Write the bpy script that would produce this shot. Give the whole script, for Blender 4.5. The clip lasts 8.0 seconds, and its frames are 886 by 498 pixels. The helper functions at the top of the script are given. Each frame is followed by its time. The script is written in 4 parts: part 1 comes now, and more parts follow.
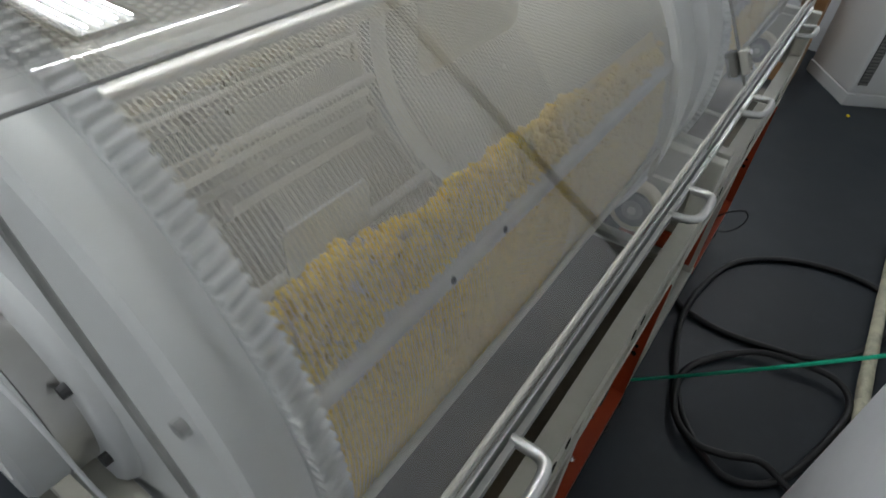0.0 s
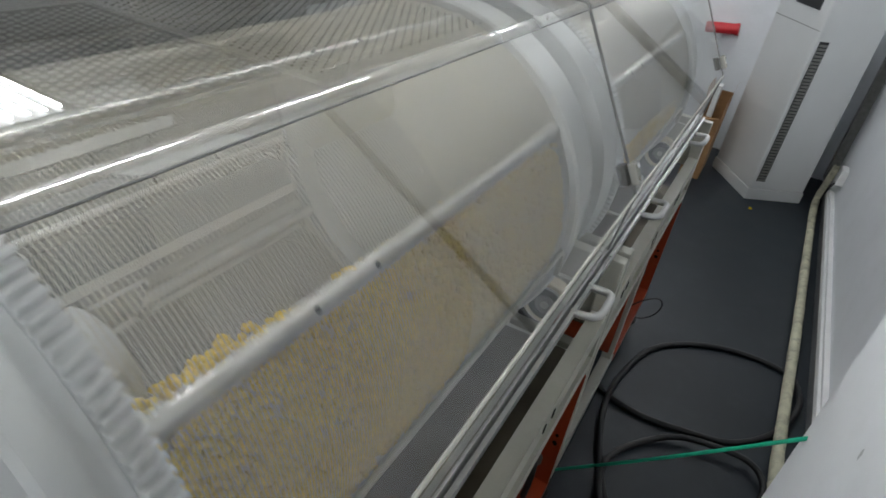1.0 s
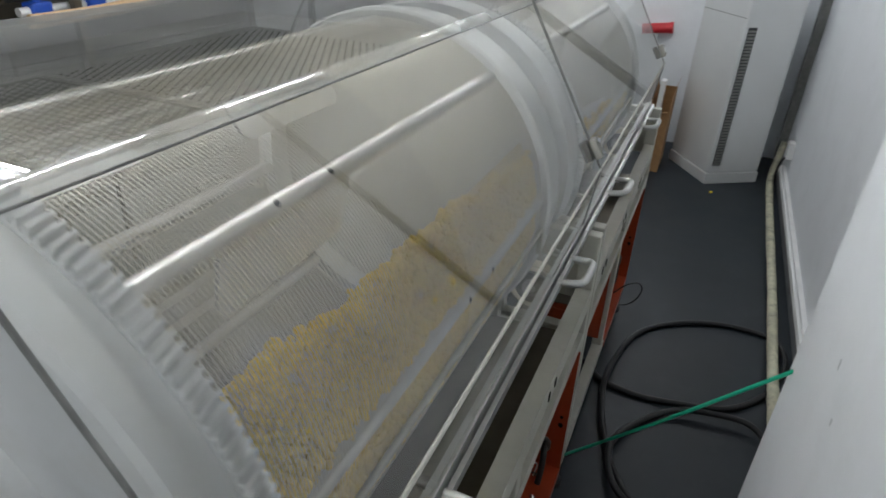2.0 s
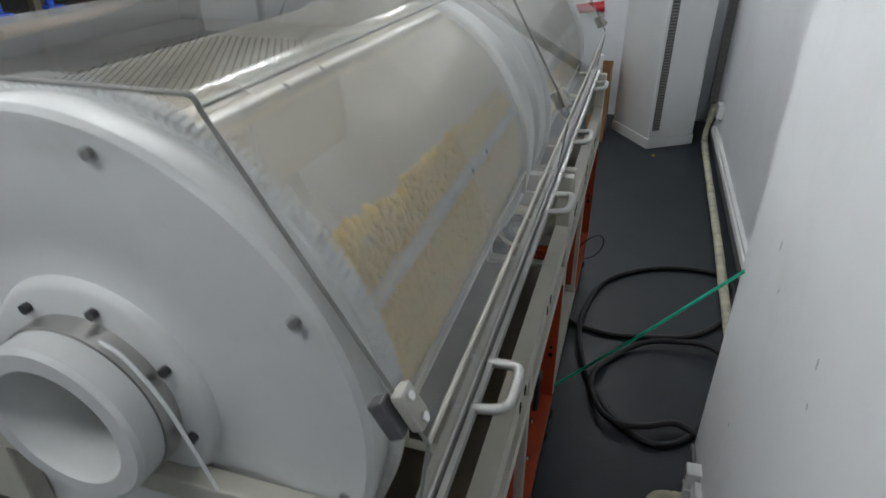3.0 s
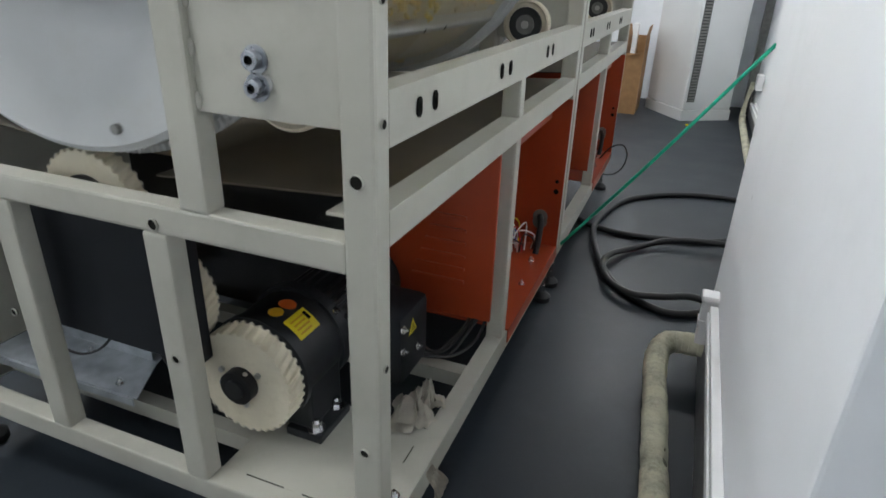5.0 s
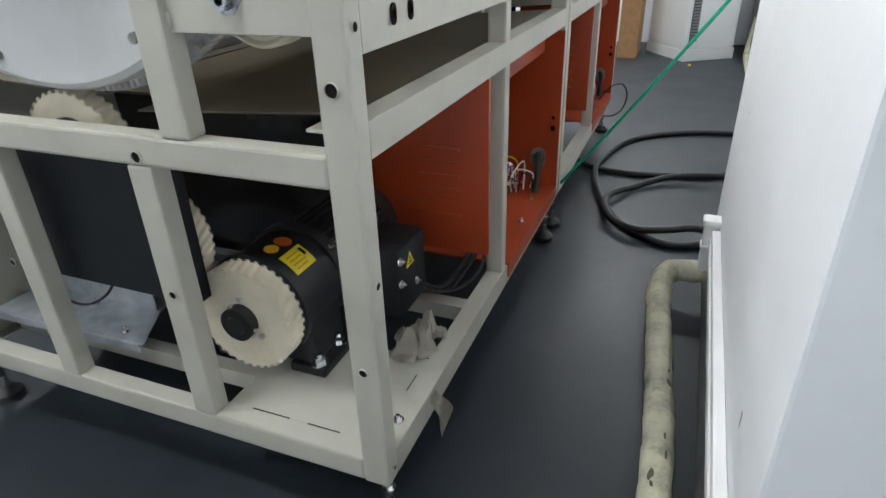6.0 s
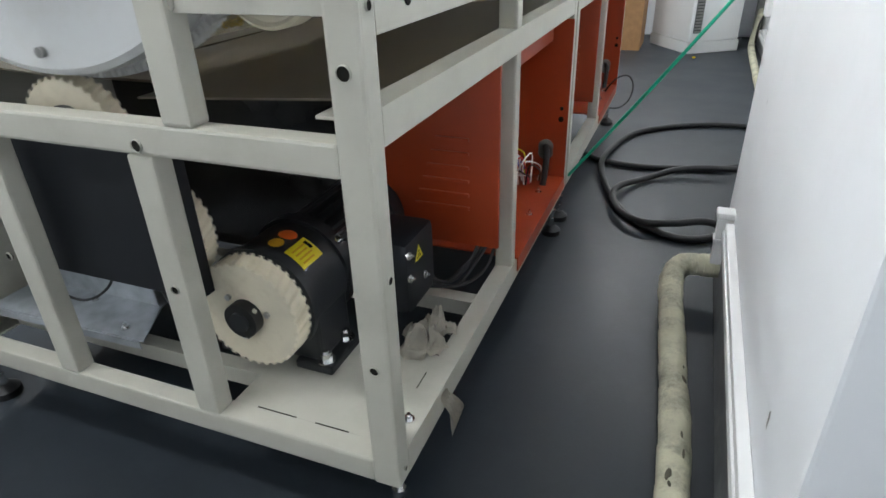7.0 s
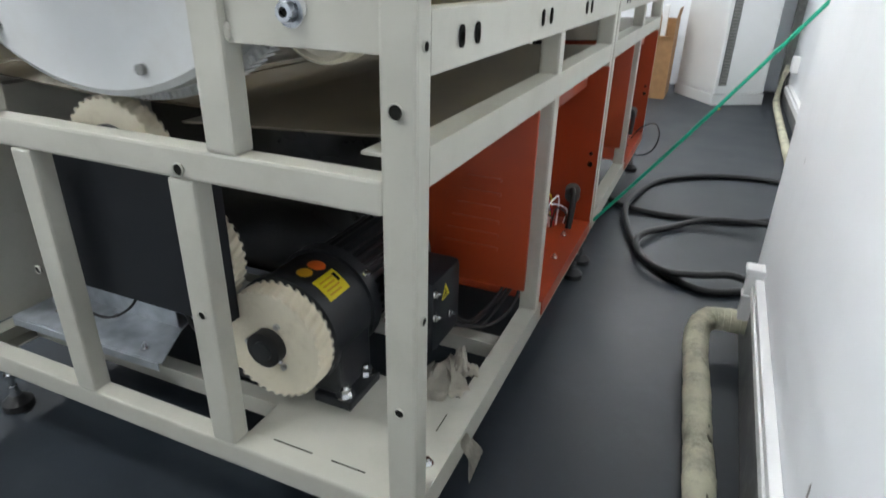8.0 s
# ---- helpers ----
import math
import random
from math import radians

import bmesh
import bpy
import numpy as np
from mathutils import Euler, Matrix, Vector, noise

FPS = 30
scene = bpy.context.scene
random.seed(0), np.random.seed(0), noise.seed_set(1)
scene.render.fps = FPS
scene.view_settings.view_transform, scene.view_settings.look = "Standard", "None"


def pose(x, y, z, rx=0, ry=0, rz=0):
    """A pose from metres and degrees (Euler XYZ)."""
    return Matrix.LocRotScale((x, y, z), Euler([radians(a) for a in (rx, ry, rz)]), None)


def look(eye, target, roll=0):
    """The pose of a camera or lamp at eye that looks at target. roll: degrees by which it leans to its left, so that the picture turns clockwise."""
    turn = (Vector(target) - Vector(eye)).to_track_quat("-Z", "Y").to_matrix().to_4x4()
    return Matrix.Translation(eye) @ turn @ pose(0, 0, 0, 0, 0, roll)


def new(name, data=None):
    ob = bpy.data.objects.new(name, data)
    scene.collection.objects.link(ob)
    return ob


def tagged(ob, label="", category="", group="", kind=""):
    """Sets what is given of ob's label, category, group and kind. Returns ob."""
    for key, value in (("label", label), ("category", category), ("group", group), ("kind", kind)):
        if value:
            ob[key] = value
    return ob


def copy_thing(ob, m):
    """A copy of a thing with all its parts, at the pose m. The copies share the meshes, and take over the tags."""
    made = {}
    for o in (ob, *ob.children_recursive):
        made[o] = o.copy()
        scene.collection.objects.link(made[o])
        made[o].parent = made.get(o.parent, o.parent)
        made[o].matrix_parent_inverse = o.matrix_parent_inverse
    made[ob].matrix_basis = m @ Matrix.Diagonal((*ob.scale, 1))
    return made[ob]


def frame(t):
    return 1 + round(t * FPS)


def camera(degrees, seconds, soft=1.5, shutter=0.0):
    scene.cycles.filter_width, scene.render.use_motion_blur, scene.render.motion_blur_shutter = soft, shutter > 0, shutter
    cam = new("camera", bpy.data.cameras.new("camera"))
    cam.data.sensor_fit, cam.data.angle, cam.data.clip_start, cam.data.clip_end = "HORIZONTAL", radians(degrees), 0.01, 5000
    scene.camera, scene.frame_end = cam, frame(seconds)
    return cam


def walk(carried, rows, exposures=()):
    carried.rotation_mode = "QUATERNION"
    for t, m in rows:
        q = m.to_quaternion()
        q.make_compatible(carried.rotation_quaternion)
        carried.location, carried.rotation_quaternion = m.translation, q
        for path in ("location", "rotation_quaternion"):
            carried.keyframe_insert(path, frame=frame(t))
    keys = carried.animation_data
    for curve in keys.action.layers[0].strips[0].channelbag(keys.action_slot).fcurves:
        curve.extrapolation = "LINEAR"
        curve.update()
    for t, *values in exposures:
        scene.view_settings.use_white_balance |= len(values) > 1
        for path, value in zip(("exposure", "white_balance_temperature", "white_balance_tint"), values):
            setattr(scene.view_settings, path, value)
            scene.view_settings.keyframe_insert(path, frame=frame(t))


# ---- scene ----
cam = camera(72.4, 8.0, soft=1.6, shutter=0.3)
PATH = [
    (0, (0.096, -0.085, 1.918), (-0.682, 1.203, 0.603), 5.5),
    (0.5, (0.119, -0.085, 1.952), (-0.691, 1.305, 0.764), 7.2),
    (1, (0.149, -0.073, 1.989), (-0.572, 1.443, 0.902), 8.8),
    (1.5, (0.178, -0.104, 1.962), (-0.522, 1.452, 0.918), 5.8),
    (1.7, (0.191, -0.134, 1.935), (-0.554, 1.415, 0.913), 3.2),
    (2.8, (0.14, -0.428, 1.955), (-0.328, 1.302, 1.067), 0.4),
    (3, (0.146, -0.483, 1.909), (-0.384, 1.175, 0.924), -0.7),
    (3.5, (0.23, -0.476, 1.761), (-0.292, 1.225, 0.846), 0.7),
    (3.8, (0.317, -0.549, 1.622), (-0.301, 1.12, 0.708), -3.4),
    (4, (0.334, -0.581, 1.486), (-0.244, 1.117, 0.602), -3.5),
    (4.5, (0.309, -0.603, 1.207), (-0.364, 1.076, 0.355), -2.3),
    (5, (0.342, -0.643, 1.099), (-0.315, 1.054, 0.271), 1.9),
    (5.2, (0.361, -0.66, 1.07), (-0.332, 1.008, 0.211), -0.5),
    (6.3, (0.385, -0.653, 1.023), (-0.286, 0.979, 0.081), -2.0),
    (6.5, (0.378, -0.643, 1.02), (-0.294, 0.98, 0.065), -2.2),
    (7, (0.35, -0.634, 1.005), (-0.315, 1.0, 0.063), -1.8),
    (7.5, (0.331, -0.63, 0.996), (-0.36, 0.97, 0.016), -1.6),
    (8, (0.308, -0.631, 1.01), (-0.408, 1.035, 0.165), 1.3),
]
walk(cam, [(t, look(eye, target, roll)) for t, eye, target, roll in PATH],
     exposures=[(0.0, -0.29), (1.0, -0.16), (3.0, -0.24), (4.0, -0.1), (4.6, 0.45), (5.0, 0.85), (6.3, 1.27), (7.0, 1.29), (7.4, 1.37), (8.0, 1.33)])

# ---- light ----
world = bpy.data.worlds.new("world")
scene.world = world
world.use_nodes = True
world.node_tree.nodes["Background"].inputs[0].default_value = (0.75, 0.85, 1.0, 1)
world.node_tree.nodes["Background"].inputs[1].default_value = 0.15


# ---- materials ----
def mat(name, color, rough=0.5, metal=0.0, scale=30.0, vary=0.12, bump=0.05, rough_vary=0.1, spec=0.5, detail_scale=None, dirt=None, dirt_amount=0.0, dirt_scale=4.0):
    m = bpy.data.materials.new(name)
    m.use_nodes = True
    nt = m.node_tree
    n, l = nt.nodes, nt.links
    b = n["Principled BSDF"]
    b.inputs["Metallic"].default_value = metal
    b.inputs["Specular IOR Level"].default_value = spec
    co = n.new("ShaderNodeTexCoord")
    n1 = n.new("ShaderNodeTexNoise")
    n1.inputs["Scale"].default_value = scale
    n1.inputs["Detail"].default_value = 5
    l.new(co.outputs["Object"], n1.inputs["Vector"])
    n2 = n.new("ShaderNodeTexNoise")
    n2.inputs["Scale"].default_value = detail_scale or scale * 9
    n2.inputs["Detail"].default_value = 3
    l.new(co.outputs["Object"], n2.inputs["Vector"])
    ramp = n.new("ShaderNodeMapRange")
    ramp.inputs["From Min"].default_value, ramp.inputs["From Max"].default_value = 0.3, 0.7
    ramp.inputs["To Min"].default_value, ramp.inputs["To Max"].default_value = 1 - vary, 1 + vary
    l.new(n1.outputs[0], ramp.inputs["Value"])
    mul = n.new("ShaderNodeVectorMath")
    mul.operation = "SCALE"
    mul.inputs[0].default_value = color
    l.new(ramp.outputs[0], mul.inputs["Scale"])
    out = mul.outputs[0]
    if dirt:
        n3 = n.new("ShaderNodeTexNoise")
        n3.inputs["Scale"].default_value = dirt_scale
        n3.inputs["Detail"].default_value = 8
        n3.inputs["Roughness"].default_value = 0.7
        l.new(co.outputs["Object"], n3.inputs["Vector"])
        r3 = n.new("ShaderNodeMapRange")
        r3.inputs["From Min"].default_value, r3.inputs["From Max"].default_value = 0.5, 0.72
        r3.inputs["To Min"].default_value, r3.inputs["To Max"].default_value = 0.0, dirt_amount
        l.new(n3.outputs[0], r3.inputs["Value"])
        mx = n.new("ShaderNodeMix")
        mx.data_type = "RGBA"
        l.new(r3.outputs[0], mx.inputs["Factor"])
        l.new(out, mx.inputs["A"])
        mx.inputs["B"].default_value = (*dirt, 1)
        out = mx.outputs["Result"]
    l.new(out, b.inputs["Base Color"])
    rr = n.new("ShaderNodeMapRange")
    rr.inputs["To Min"].default_value, rr.inputs["To Max"].default_value = max(0.02, rough - rough_vary), min(1, rough + rough_vary)
    l.new(n1.outputs[0], rr.inputs["Value"])
    l.new(rr.outputs[0], b.inputs["Roughness"])
    if bump:
        bp = n.new("ShaderNodeBump")
        bp.inputs["Strength"].default_value = bump
        bp.inputs["Distance"].default_value = 0.002
        l.new(n2.outputs[0], bp.inputs["Height"])
        l.new(bp.outputs[0], b.inputs["Normal"])
    return m


def glow(name, color, strength):
    m = bpy.data.materials.new(name)
    m.use_nodes = True
    b = m.node_tree.nodes["Principled BSDF"]
    b.inputs["Base Color"].default_value = (0.8, 0.8, 0.8, 1)
    b.inputs["Emission Color"].default_value = (*color, 1)
    b.inputs["Emission Strength"].default_value = strength
    return m


def acrylic(name, tint, ior=1.5, haze=0.0, rough=0.03):
    """Thin clear sheet: straight-through light, a mirror coat by Fresnel, and a white haze of scratches and powder that
    also paints in pale wall reflections.
    """
    m = bpy.data.materials.new(name)
    m.use_nodes = True
    n, l = m.node_tree.nodes, m.node_tree.links
    n.remove(n["Principled BSDF"])
    o = n["Material Output"]
    t = n.new("ShaderNodeBsdfTransparent")
    t.inputs[0].default_value = (*tint, 1)
    g = n.new("ShaderNodeBsdfGlossy")
    g.inputs["Roughness"].default_value = rough
    fr = n.new("ShaderNodeFresnel")
    fr.inputs[0].default_value = ior
    m1 = n.new("ShaderNodeMixShader")
    l.new(fr.outputs[0], m1.inputs[0])
    l.new(t.outputs[0], m1.inputs[1])
    l.new(g.outputs[0], m1.inputs[2])
    d = n.new("ShaderNodeBsdfDiffuse")
    d.inputs[0].default_value = (0.8, 0.79, 0.75, 1)
    m2 = n.new("ShaderNodeMixShader")
    co = n.new("ShaderNodeTexCoord")
    ns = n.new("ShaderNodeTexNoise")
    ns.inputs["Scale"].default_value = 6
    ns.inputs["Detail"].default_value = 8
    l.new(co.outputs["Object"], ns.inputs["Vector"])
    mr = n.new("ShaderNodeMapRange")
    mr.inputs["From Min"].default_value, mr.inputs["From Max"].default_value = 0.35, 0.75
    mr.inputs["To Min"].default_value, mr.inputs["To Max"].default_value = haze * 0.4, haze * 1.6
    l.new(ns.outputs[0], mr.inputs["Value"])
    l.new(mr.outputs[0], m2.inputs[0])
    l.new(m1.outputs[0], m2.inputs[1])
    l.new(d.outputs[0], m2.inputs[2])
    l.new(m2.outputs[0], o.inputs[0])
    return m


def screen_material(name, pitch, hole, color):
    """Perforated drum sheet: round holes in staggered rows round the drum's axis (object y)."""
    m = bpy.data.materials.new(name)
    m.use_nodes = True
    n, l = m.node_tree.nodes, m.node_tree.links
    b = n["Principled BSDF"]
    b.inputs["Base Color"].default_value = (*color, 1)
    b.inputs["Roughness"].default_value = 0.4
    b.inputs["Metallic"].default_value = 0.12
    o = n["Material Output"]
    uv = n.new("ShaderNodeUVMap")
    sep = n.new("ShaderNodeSeparateXYZ")
    l.new(uv.outputs[0], sep.inputs[0])

    def math_node(op, a, c=None):
        k = n.new("ShaderNodeMath")
        k.operation = op
        for i, v in enumerate((a, c)):
            if v is None:
                continue
            if isinstance(v, (int, float)):
                k.inputs[i].default_value = v
            else:
                l.new(v, k.inputs[i])
        return k.outputs[0]
    v = math_node("DIVIDE", sep.outputs[1], pitch * 0.866)
    row = math_node("FLOOR", v)
    odd = math_node("MULTIPLY", math_node("MODULO", row, 2.0), 0.5)
    u = math_node("ADD", math_node("DIVIDE", sep.outputs[0], pitch), odd)
    du = math_node("MULTIPLY", math_node("SUBTRACT", math_node("FRACT", u), 0.5), pitch)
    dv = math_node("MULTIPLY", math_node("SUBTRACT", math_node("FRACT", v), 0.5), pitch * 0.866)
    r2 = math_node("ADD", math_node("MULTIPLY", du, du), math_node("MULTIPLY", dv, dv))
    solid = math_node("GREATER_THAN", r2, hole * hole / 4)
    t = n.new("ShaderNodeBsdfTransparent")
    mx = n.new("ShaderNodeMixShader")
    l.new(solid, mx.inputs[0])
    l.new(t.outputs[0], mx.inputs[1])
    l.new(b.outputs[0], mx.inputs[2])
    l.new(mx.outputs[0], o.inputs[0])
    return m


PAINT = mat("beige_powder_coat", (0.46, 0.45, 0.39), 0.42, 0, 6, 0.05, 0.12, dirt=(0.3, 0.28, 0.22), dirt_amount=0.25, dirt_scale=9)
WHITE_PLASTIC = mat("white_nylon", (0.58, 0.59, 0.588), 0.45, 0, 5, 0.04, 0.03, dirt=(0.47, 0.44, 0.38), dirt_amount=0.3, dirt_scale=6)
CREAM = mat("cream_nylon_gear", (0.76, 0.69, 0.54), 0.55, 0, 14, 0.1, 0.1, dirt=(0.4, 0.33, 0.22), dirt_amount=0.5, dirt_scale=14)
ORANGE = mat("orange_powder_coat", (0.34, 0.043, 0.009), 0.4, 0, 8, 0.08, 0.15)
BLACK_PAINT = mat("black_motor_paint", (0.018, 0.02, 0.023), 0.42, 0, 20, 0.3, 0.15)
BLACK_PLATE = mat("black_plastic_plate", (0.011, 0.0125, 0.016), 0.55, 0, 10, 0.25, 0.05, spec=0.3)
RUBBER = mat("black_rubber", (0.012, 0.012, 0.013), 0.5, 0, 25, 0.3, 0.1)
STEEL = mat("brushed_steel", (0.55, 0.54, 0.52), 0.33, 1, 12, 0.12, 0.05)
TRAY_STEEL = mat("dull_steel_tray", (0.13, 0.112, 0.085), 0.5, 0.7, 7, 0.25, 0.06)
BAR = mat("dull_steel_bar", (0.62, 0.61, 0.58), 0.34, 0.75, 14, 0.1, 0.03)
ZINC = mat("galvanised_sheet", (0.38, 0.41, 0.44), 0.4, 0.35, 25, 0.2, 0.05)
STRIP = mat("pale_hinge_plastic", (0.36, 0.35, 0.31), 0.5, 0, 15, 0.1, 0.05)
ALU = mat("anodised_aluminium", (0.5, 0.5, 0.49), 0.35, 0.9, 15, 0.08, 0.03)
SCREW = mat("zinc_plated_screw", (0.42, 0.44, 0.47), 0.28, 1, 40, 0.15, 0.02)
GLOSS_BLACK = mat("black_shade_sheet", (0.02, 0.018, 0.017), 0.22, 0, 8, 0.2, 0.02, spec=0.6)
CHROME = mat("chromed_bolt", (0.75, 0.75, 0.75), 0.15, 1, 30, 0.1, 0.0)
FLOOR = mat("grey_vinyl_floor", (0.0162, 0.0220, 0.0290), 0.46, 0, 3, 0.14, 0.12, detail_scale=160, dirt=(0.034, 0.042, 0.050), dirt_amount=0.45, dirt_scale=4, spec=0.42)
SKIRT = mat("dark_grey_coving", (0.13, 0.135, 0.14), 0.4, 0, 5, 0.25, 0.1, dirt=(0.35, 0.35, 0.34), dirt_amount=0.5, dirt_scale=18)
WALL = mat("white_wall_paint", (0.82, 0.84, 0.87), 0.5, 0, 2.5, 0.025, 0.08, detail_scale=60, dirt=(0.68, 0.7, 0.72), dirt_amount=0.35, dirt_scale=3)
CEIL = mat("white_ceiling", (0.78, 0.78, 0.77), 0.7, 0, 4, 0.03, 0.05)
TRUNK = mat("white_pvc", (0.8, 0.8, 0.8), 0.35, 0, 8, 0.04, 0.03)
LAG = mat("cream_pipe_lagging", (0.58, 0.56, 0.42), 0.7, 0, 14, 0.2, 0.9, dirt=(0.14, 0.13, 0.1), dirt_amount=0.8, dirt_scale=13)
SCUFF = mat("torn_foam", (0.12, 0.11, 0.08), 0.85, 0, 30, 0.3, 0.3)
GREEN = mat("green_cord", (0.01, 0.4, 0.24), 0.5, 0, 60, 0.1, 0.1)
CARD = mat("brown_cardboard", (0.36, 0.2, 0.09), 0.75, 0, 20, 0.12, 0.15)
CABINET = mat("cabinet_white", (0.72, 0.73, 0.73), 0.35, 0, 3, 0.03, 0.03)
DARK = mat("dark_grille", (0.03, 0.03, 0.032), 0.5, 0, 30, 0.2, 0.1)
GREY = mat("grey_grille", (0.2, 0.2, 0.19), 0.5, 0, 30, 0.2, 0.1)
RED = mat("red_plastic", (0.55, 0.02, 0.03), 0.35, 0, 20, 0.1, 0.05)
YELLOW = mat("yellow_sticker", (0.75, 0.6, 0.02), 0.4, 0, 40, 0.06, 0.02)
AMBER = mat("amber_sticker", (0.6, 0.32, 0.02), 0.4, 0, 40, 0.06, 0.02)
REDORANGE = mat("red_orange_sticker", (0.65, 0.12, 0.02), 0.4, 0, 40, 0.06, 0.02)
SMEAR = mat("grey_smear_on_paint", (0.52, 0.54, 0.56), 0.6, 0, 40, 0.1, 0.02)
# also paints the shaded insides of holes, slots and sockets
INK = mat("black_print_and_hole_shade", (0.012, 0.012, 0.01), 0.85, 0, 40, 0.06, 0.0, spec=0.1)
SEAM = mat("brown_seam_tape", (0.26, 0.2, 0.13), 0.6, 0, 20, 0.15, 0.1)
PANEL = mat("aluminium_ceiling_panel", (0.36, 0.37, 0.37), 0.5, 0.0, 6, 0.1, 0.05)
HINGE = mat("dark_grey_hinge", (0.09, 0.09, 0.095), 0.4, 0, 20, 0.1, 0.05)
RAG = mat("soiled_cotton_rag", (0.55, 0.51, 0.43), 0.9, 0, 18, 0.2, 0.4)
CAPSULE = mat("yellow_gelatin", (0.90, 0.62, 0.010), 0.45, 0, 90, 0.2, 0.02, spec=0.35)
PALE_FILL = mat("pale_fill_for_haze", (0.66, 0.52, 0.20), 0.8, 0, 14, 0.12, 0.2, dirt=(0.55, 0.47, 0.28), dirt_amount=0.5, dirt_scale=9)
BLUE = mat("blue_plastic", (0.02, 0.09, 0.5), 0.4, 0, 20, 0.1, 0.05)
HOSE = mat("tan_hose", (0.6, 0.42, 0.25), 0.5, 0, 20, 0.1, 0.05)
# ior above acrylic's on all but the lower sheet, to strengthen the mirroring
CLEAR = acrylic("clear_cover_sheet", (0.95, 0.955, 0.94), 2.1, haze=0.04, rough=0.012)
# dark tint lets the mirrored ceiling outweigh the view through
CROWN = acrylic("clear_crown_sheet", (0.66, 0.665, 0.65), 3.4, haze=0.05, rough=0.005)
# strong white haze paints the bright highlight band along the bend
FOLD = acrylic("whitened_sheet_fold", (0.7, 0.705, 0.69), 2.6, haze=0.2, rough=0.07)
# extra white haze paints the pale reflections over the lower flank
CLEAR_LOW = acrylic("clear_lower_sheet", (0.88, 0.88, 0.86), 1.5, haze=0.12, rough=0.05)
SCREEN = screen_material("perforated_drum_sheet", 0.0076, 0.0067, (0.54, 0.505, 0.42))
# same sheet, paler with smaller holes, painting the far half's grazing brightness
SCREEN_FAR = screen_material("bright_far_drum_sheet", 0.0076, 0.0061, (0.62, 0.585, 0.49))
TUBE = glow("led_tube", (0.95, 0.985, 1.0), 138)


# ---- mesh helpers ----
def box(bm, x0, x1, y0, y1, z0, z1, bevel=0.0):
    r = bmesh.ops.create_cube(bm, size=1.0, matrix=Matrix.Translation(((x0 + x1) / 2, (y0 + y1) / 2, (z0 + z1) / 2)) @ Matrix.Diagonal((abs(x1 - x0), abs(y1 - y0), abs(z1 - z0), 1)))
    if bevel:
        es = list({e for v in r["verts"] for e in v.link_edges})
        bmesh.ops.bevel(bm, geom=es, offset=bevel, segments=2, affect="EDGES", profile=0.6)
    return bm


def rod(bm, a, b, r, seg=20, r2=None, caps=True):
    a, b = Vector(a), Vector(b)
    d = b - a
    q = d.to_track_quat("Z", "Y").to_matrix().to_4x4()
    bmesh.ops.create_cone(bm, cap_ends=caps, segments=seg, radius1=r, radius2=r if r2 is None else r2, depth=d.length, matrix=Matrix.Translation((a + b) / 2) @ q)
    return bm


def sweep(bm, pts, r, seg=12, closed=False):
    """A round bar along a polyline."""
    pts = [Vector(p) for p in pts]
    rings = []
    up = Vector((0, 0, 1))
    for i, p in enumerate(pts):
        a = pts[max(i - 1, 0)]
        b = pts[min(i + 1, len(pts) - 1)]
        t = (b - a).normalized()
        s = t.cross(up)
        if s.length < 1e-3:
            s = t.cross(Vector((0, 1, 0)))
        s.normalize()
        w = s.cross(t)
        rr = r(i / (len(pts) - 1)) if callable(r) else r
        rings.append([bm.verts.new(p + rr * (math.cos(k * math.tau / seg) * s + math.sin(k * math.tau / seg) * w)) for k in range(seg)])
    for a, b in zip(rings, rings[1:]):
        for k in range(seg):
            bm.faces.new((a[k], a[(k + 1) % seg], b[(k + 1) % seg], b[k]))
    bm.faces.new(rings[0])
    bm.faces.new(rings[-1][::-1])
    return bm


def smooth_path(pts, steps=8):
    """Catmull-Rom through the given points."""
    pts = [Vector(p) for p in pts]
    out = []
    for i in range(len(pts) - 1):
        p0, p1, p2, p3 = pts[max(i - 1, 0)], pts[i], pts[i + 1], pts[min(i + 2, len(pts) - 1)]
        for k in range(steps):
            t = k / steps
            out.append(0.5 * (2 * p1 + (p2 - p0) * t + (2 * p0 - 5 * p1 + 4 * p2 - p3) * t * t + (3 * p1 - p0 - 3 * p2 + p3) * t ** 3))
    out.append(pts[-1])
    return out


def lathe(bm, prof, cx, cz, seg=96, close=True):
    """Turns (radius, y) rows round an axis along y."""
    rings = [[bm.verts.new((cx + r * math.cos(k * math.tau / seg), y, cz + r * math.sin(k * math.tau / seg))) for k in range(seg)] for r, y in prof]
    pairs = list(zip(rings, rings[1:]))
    if close:
        pairs.append((rings[-1], rings[0]))
    for a, b in pairs:
        for k in range(seg):
            bm.faces.new((a[k], a[(k + 1) % seg], b[(k + 1) % seg], b[k]))
    return bm


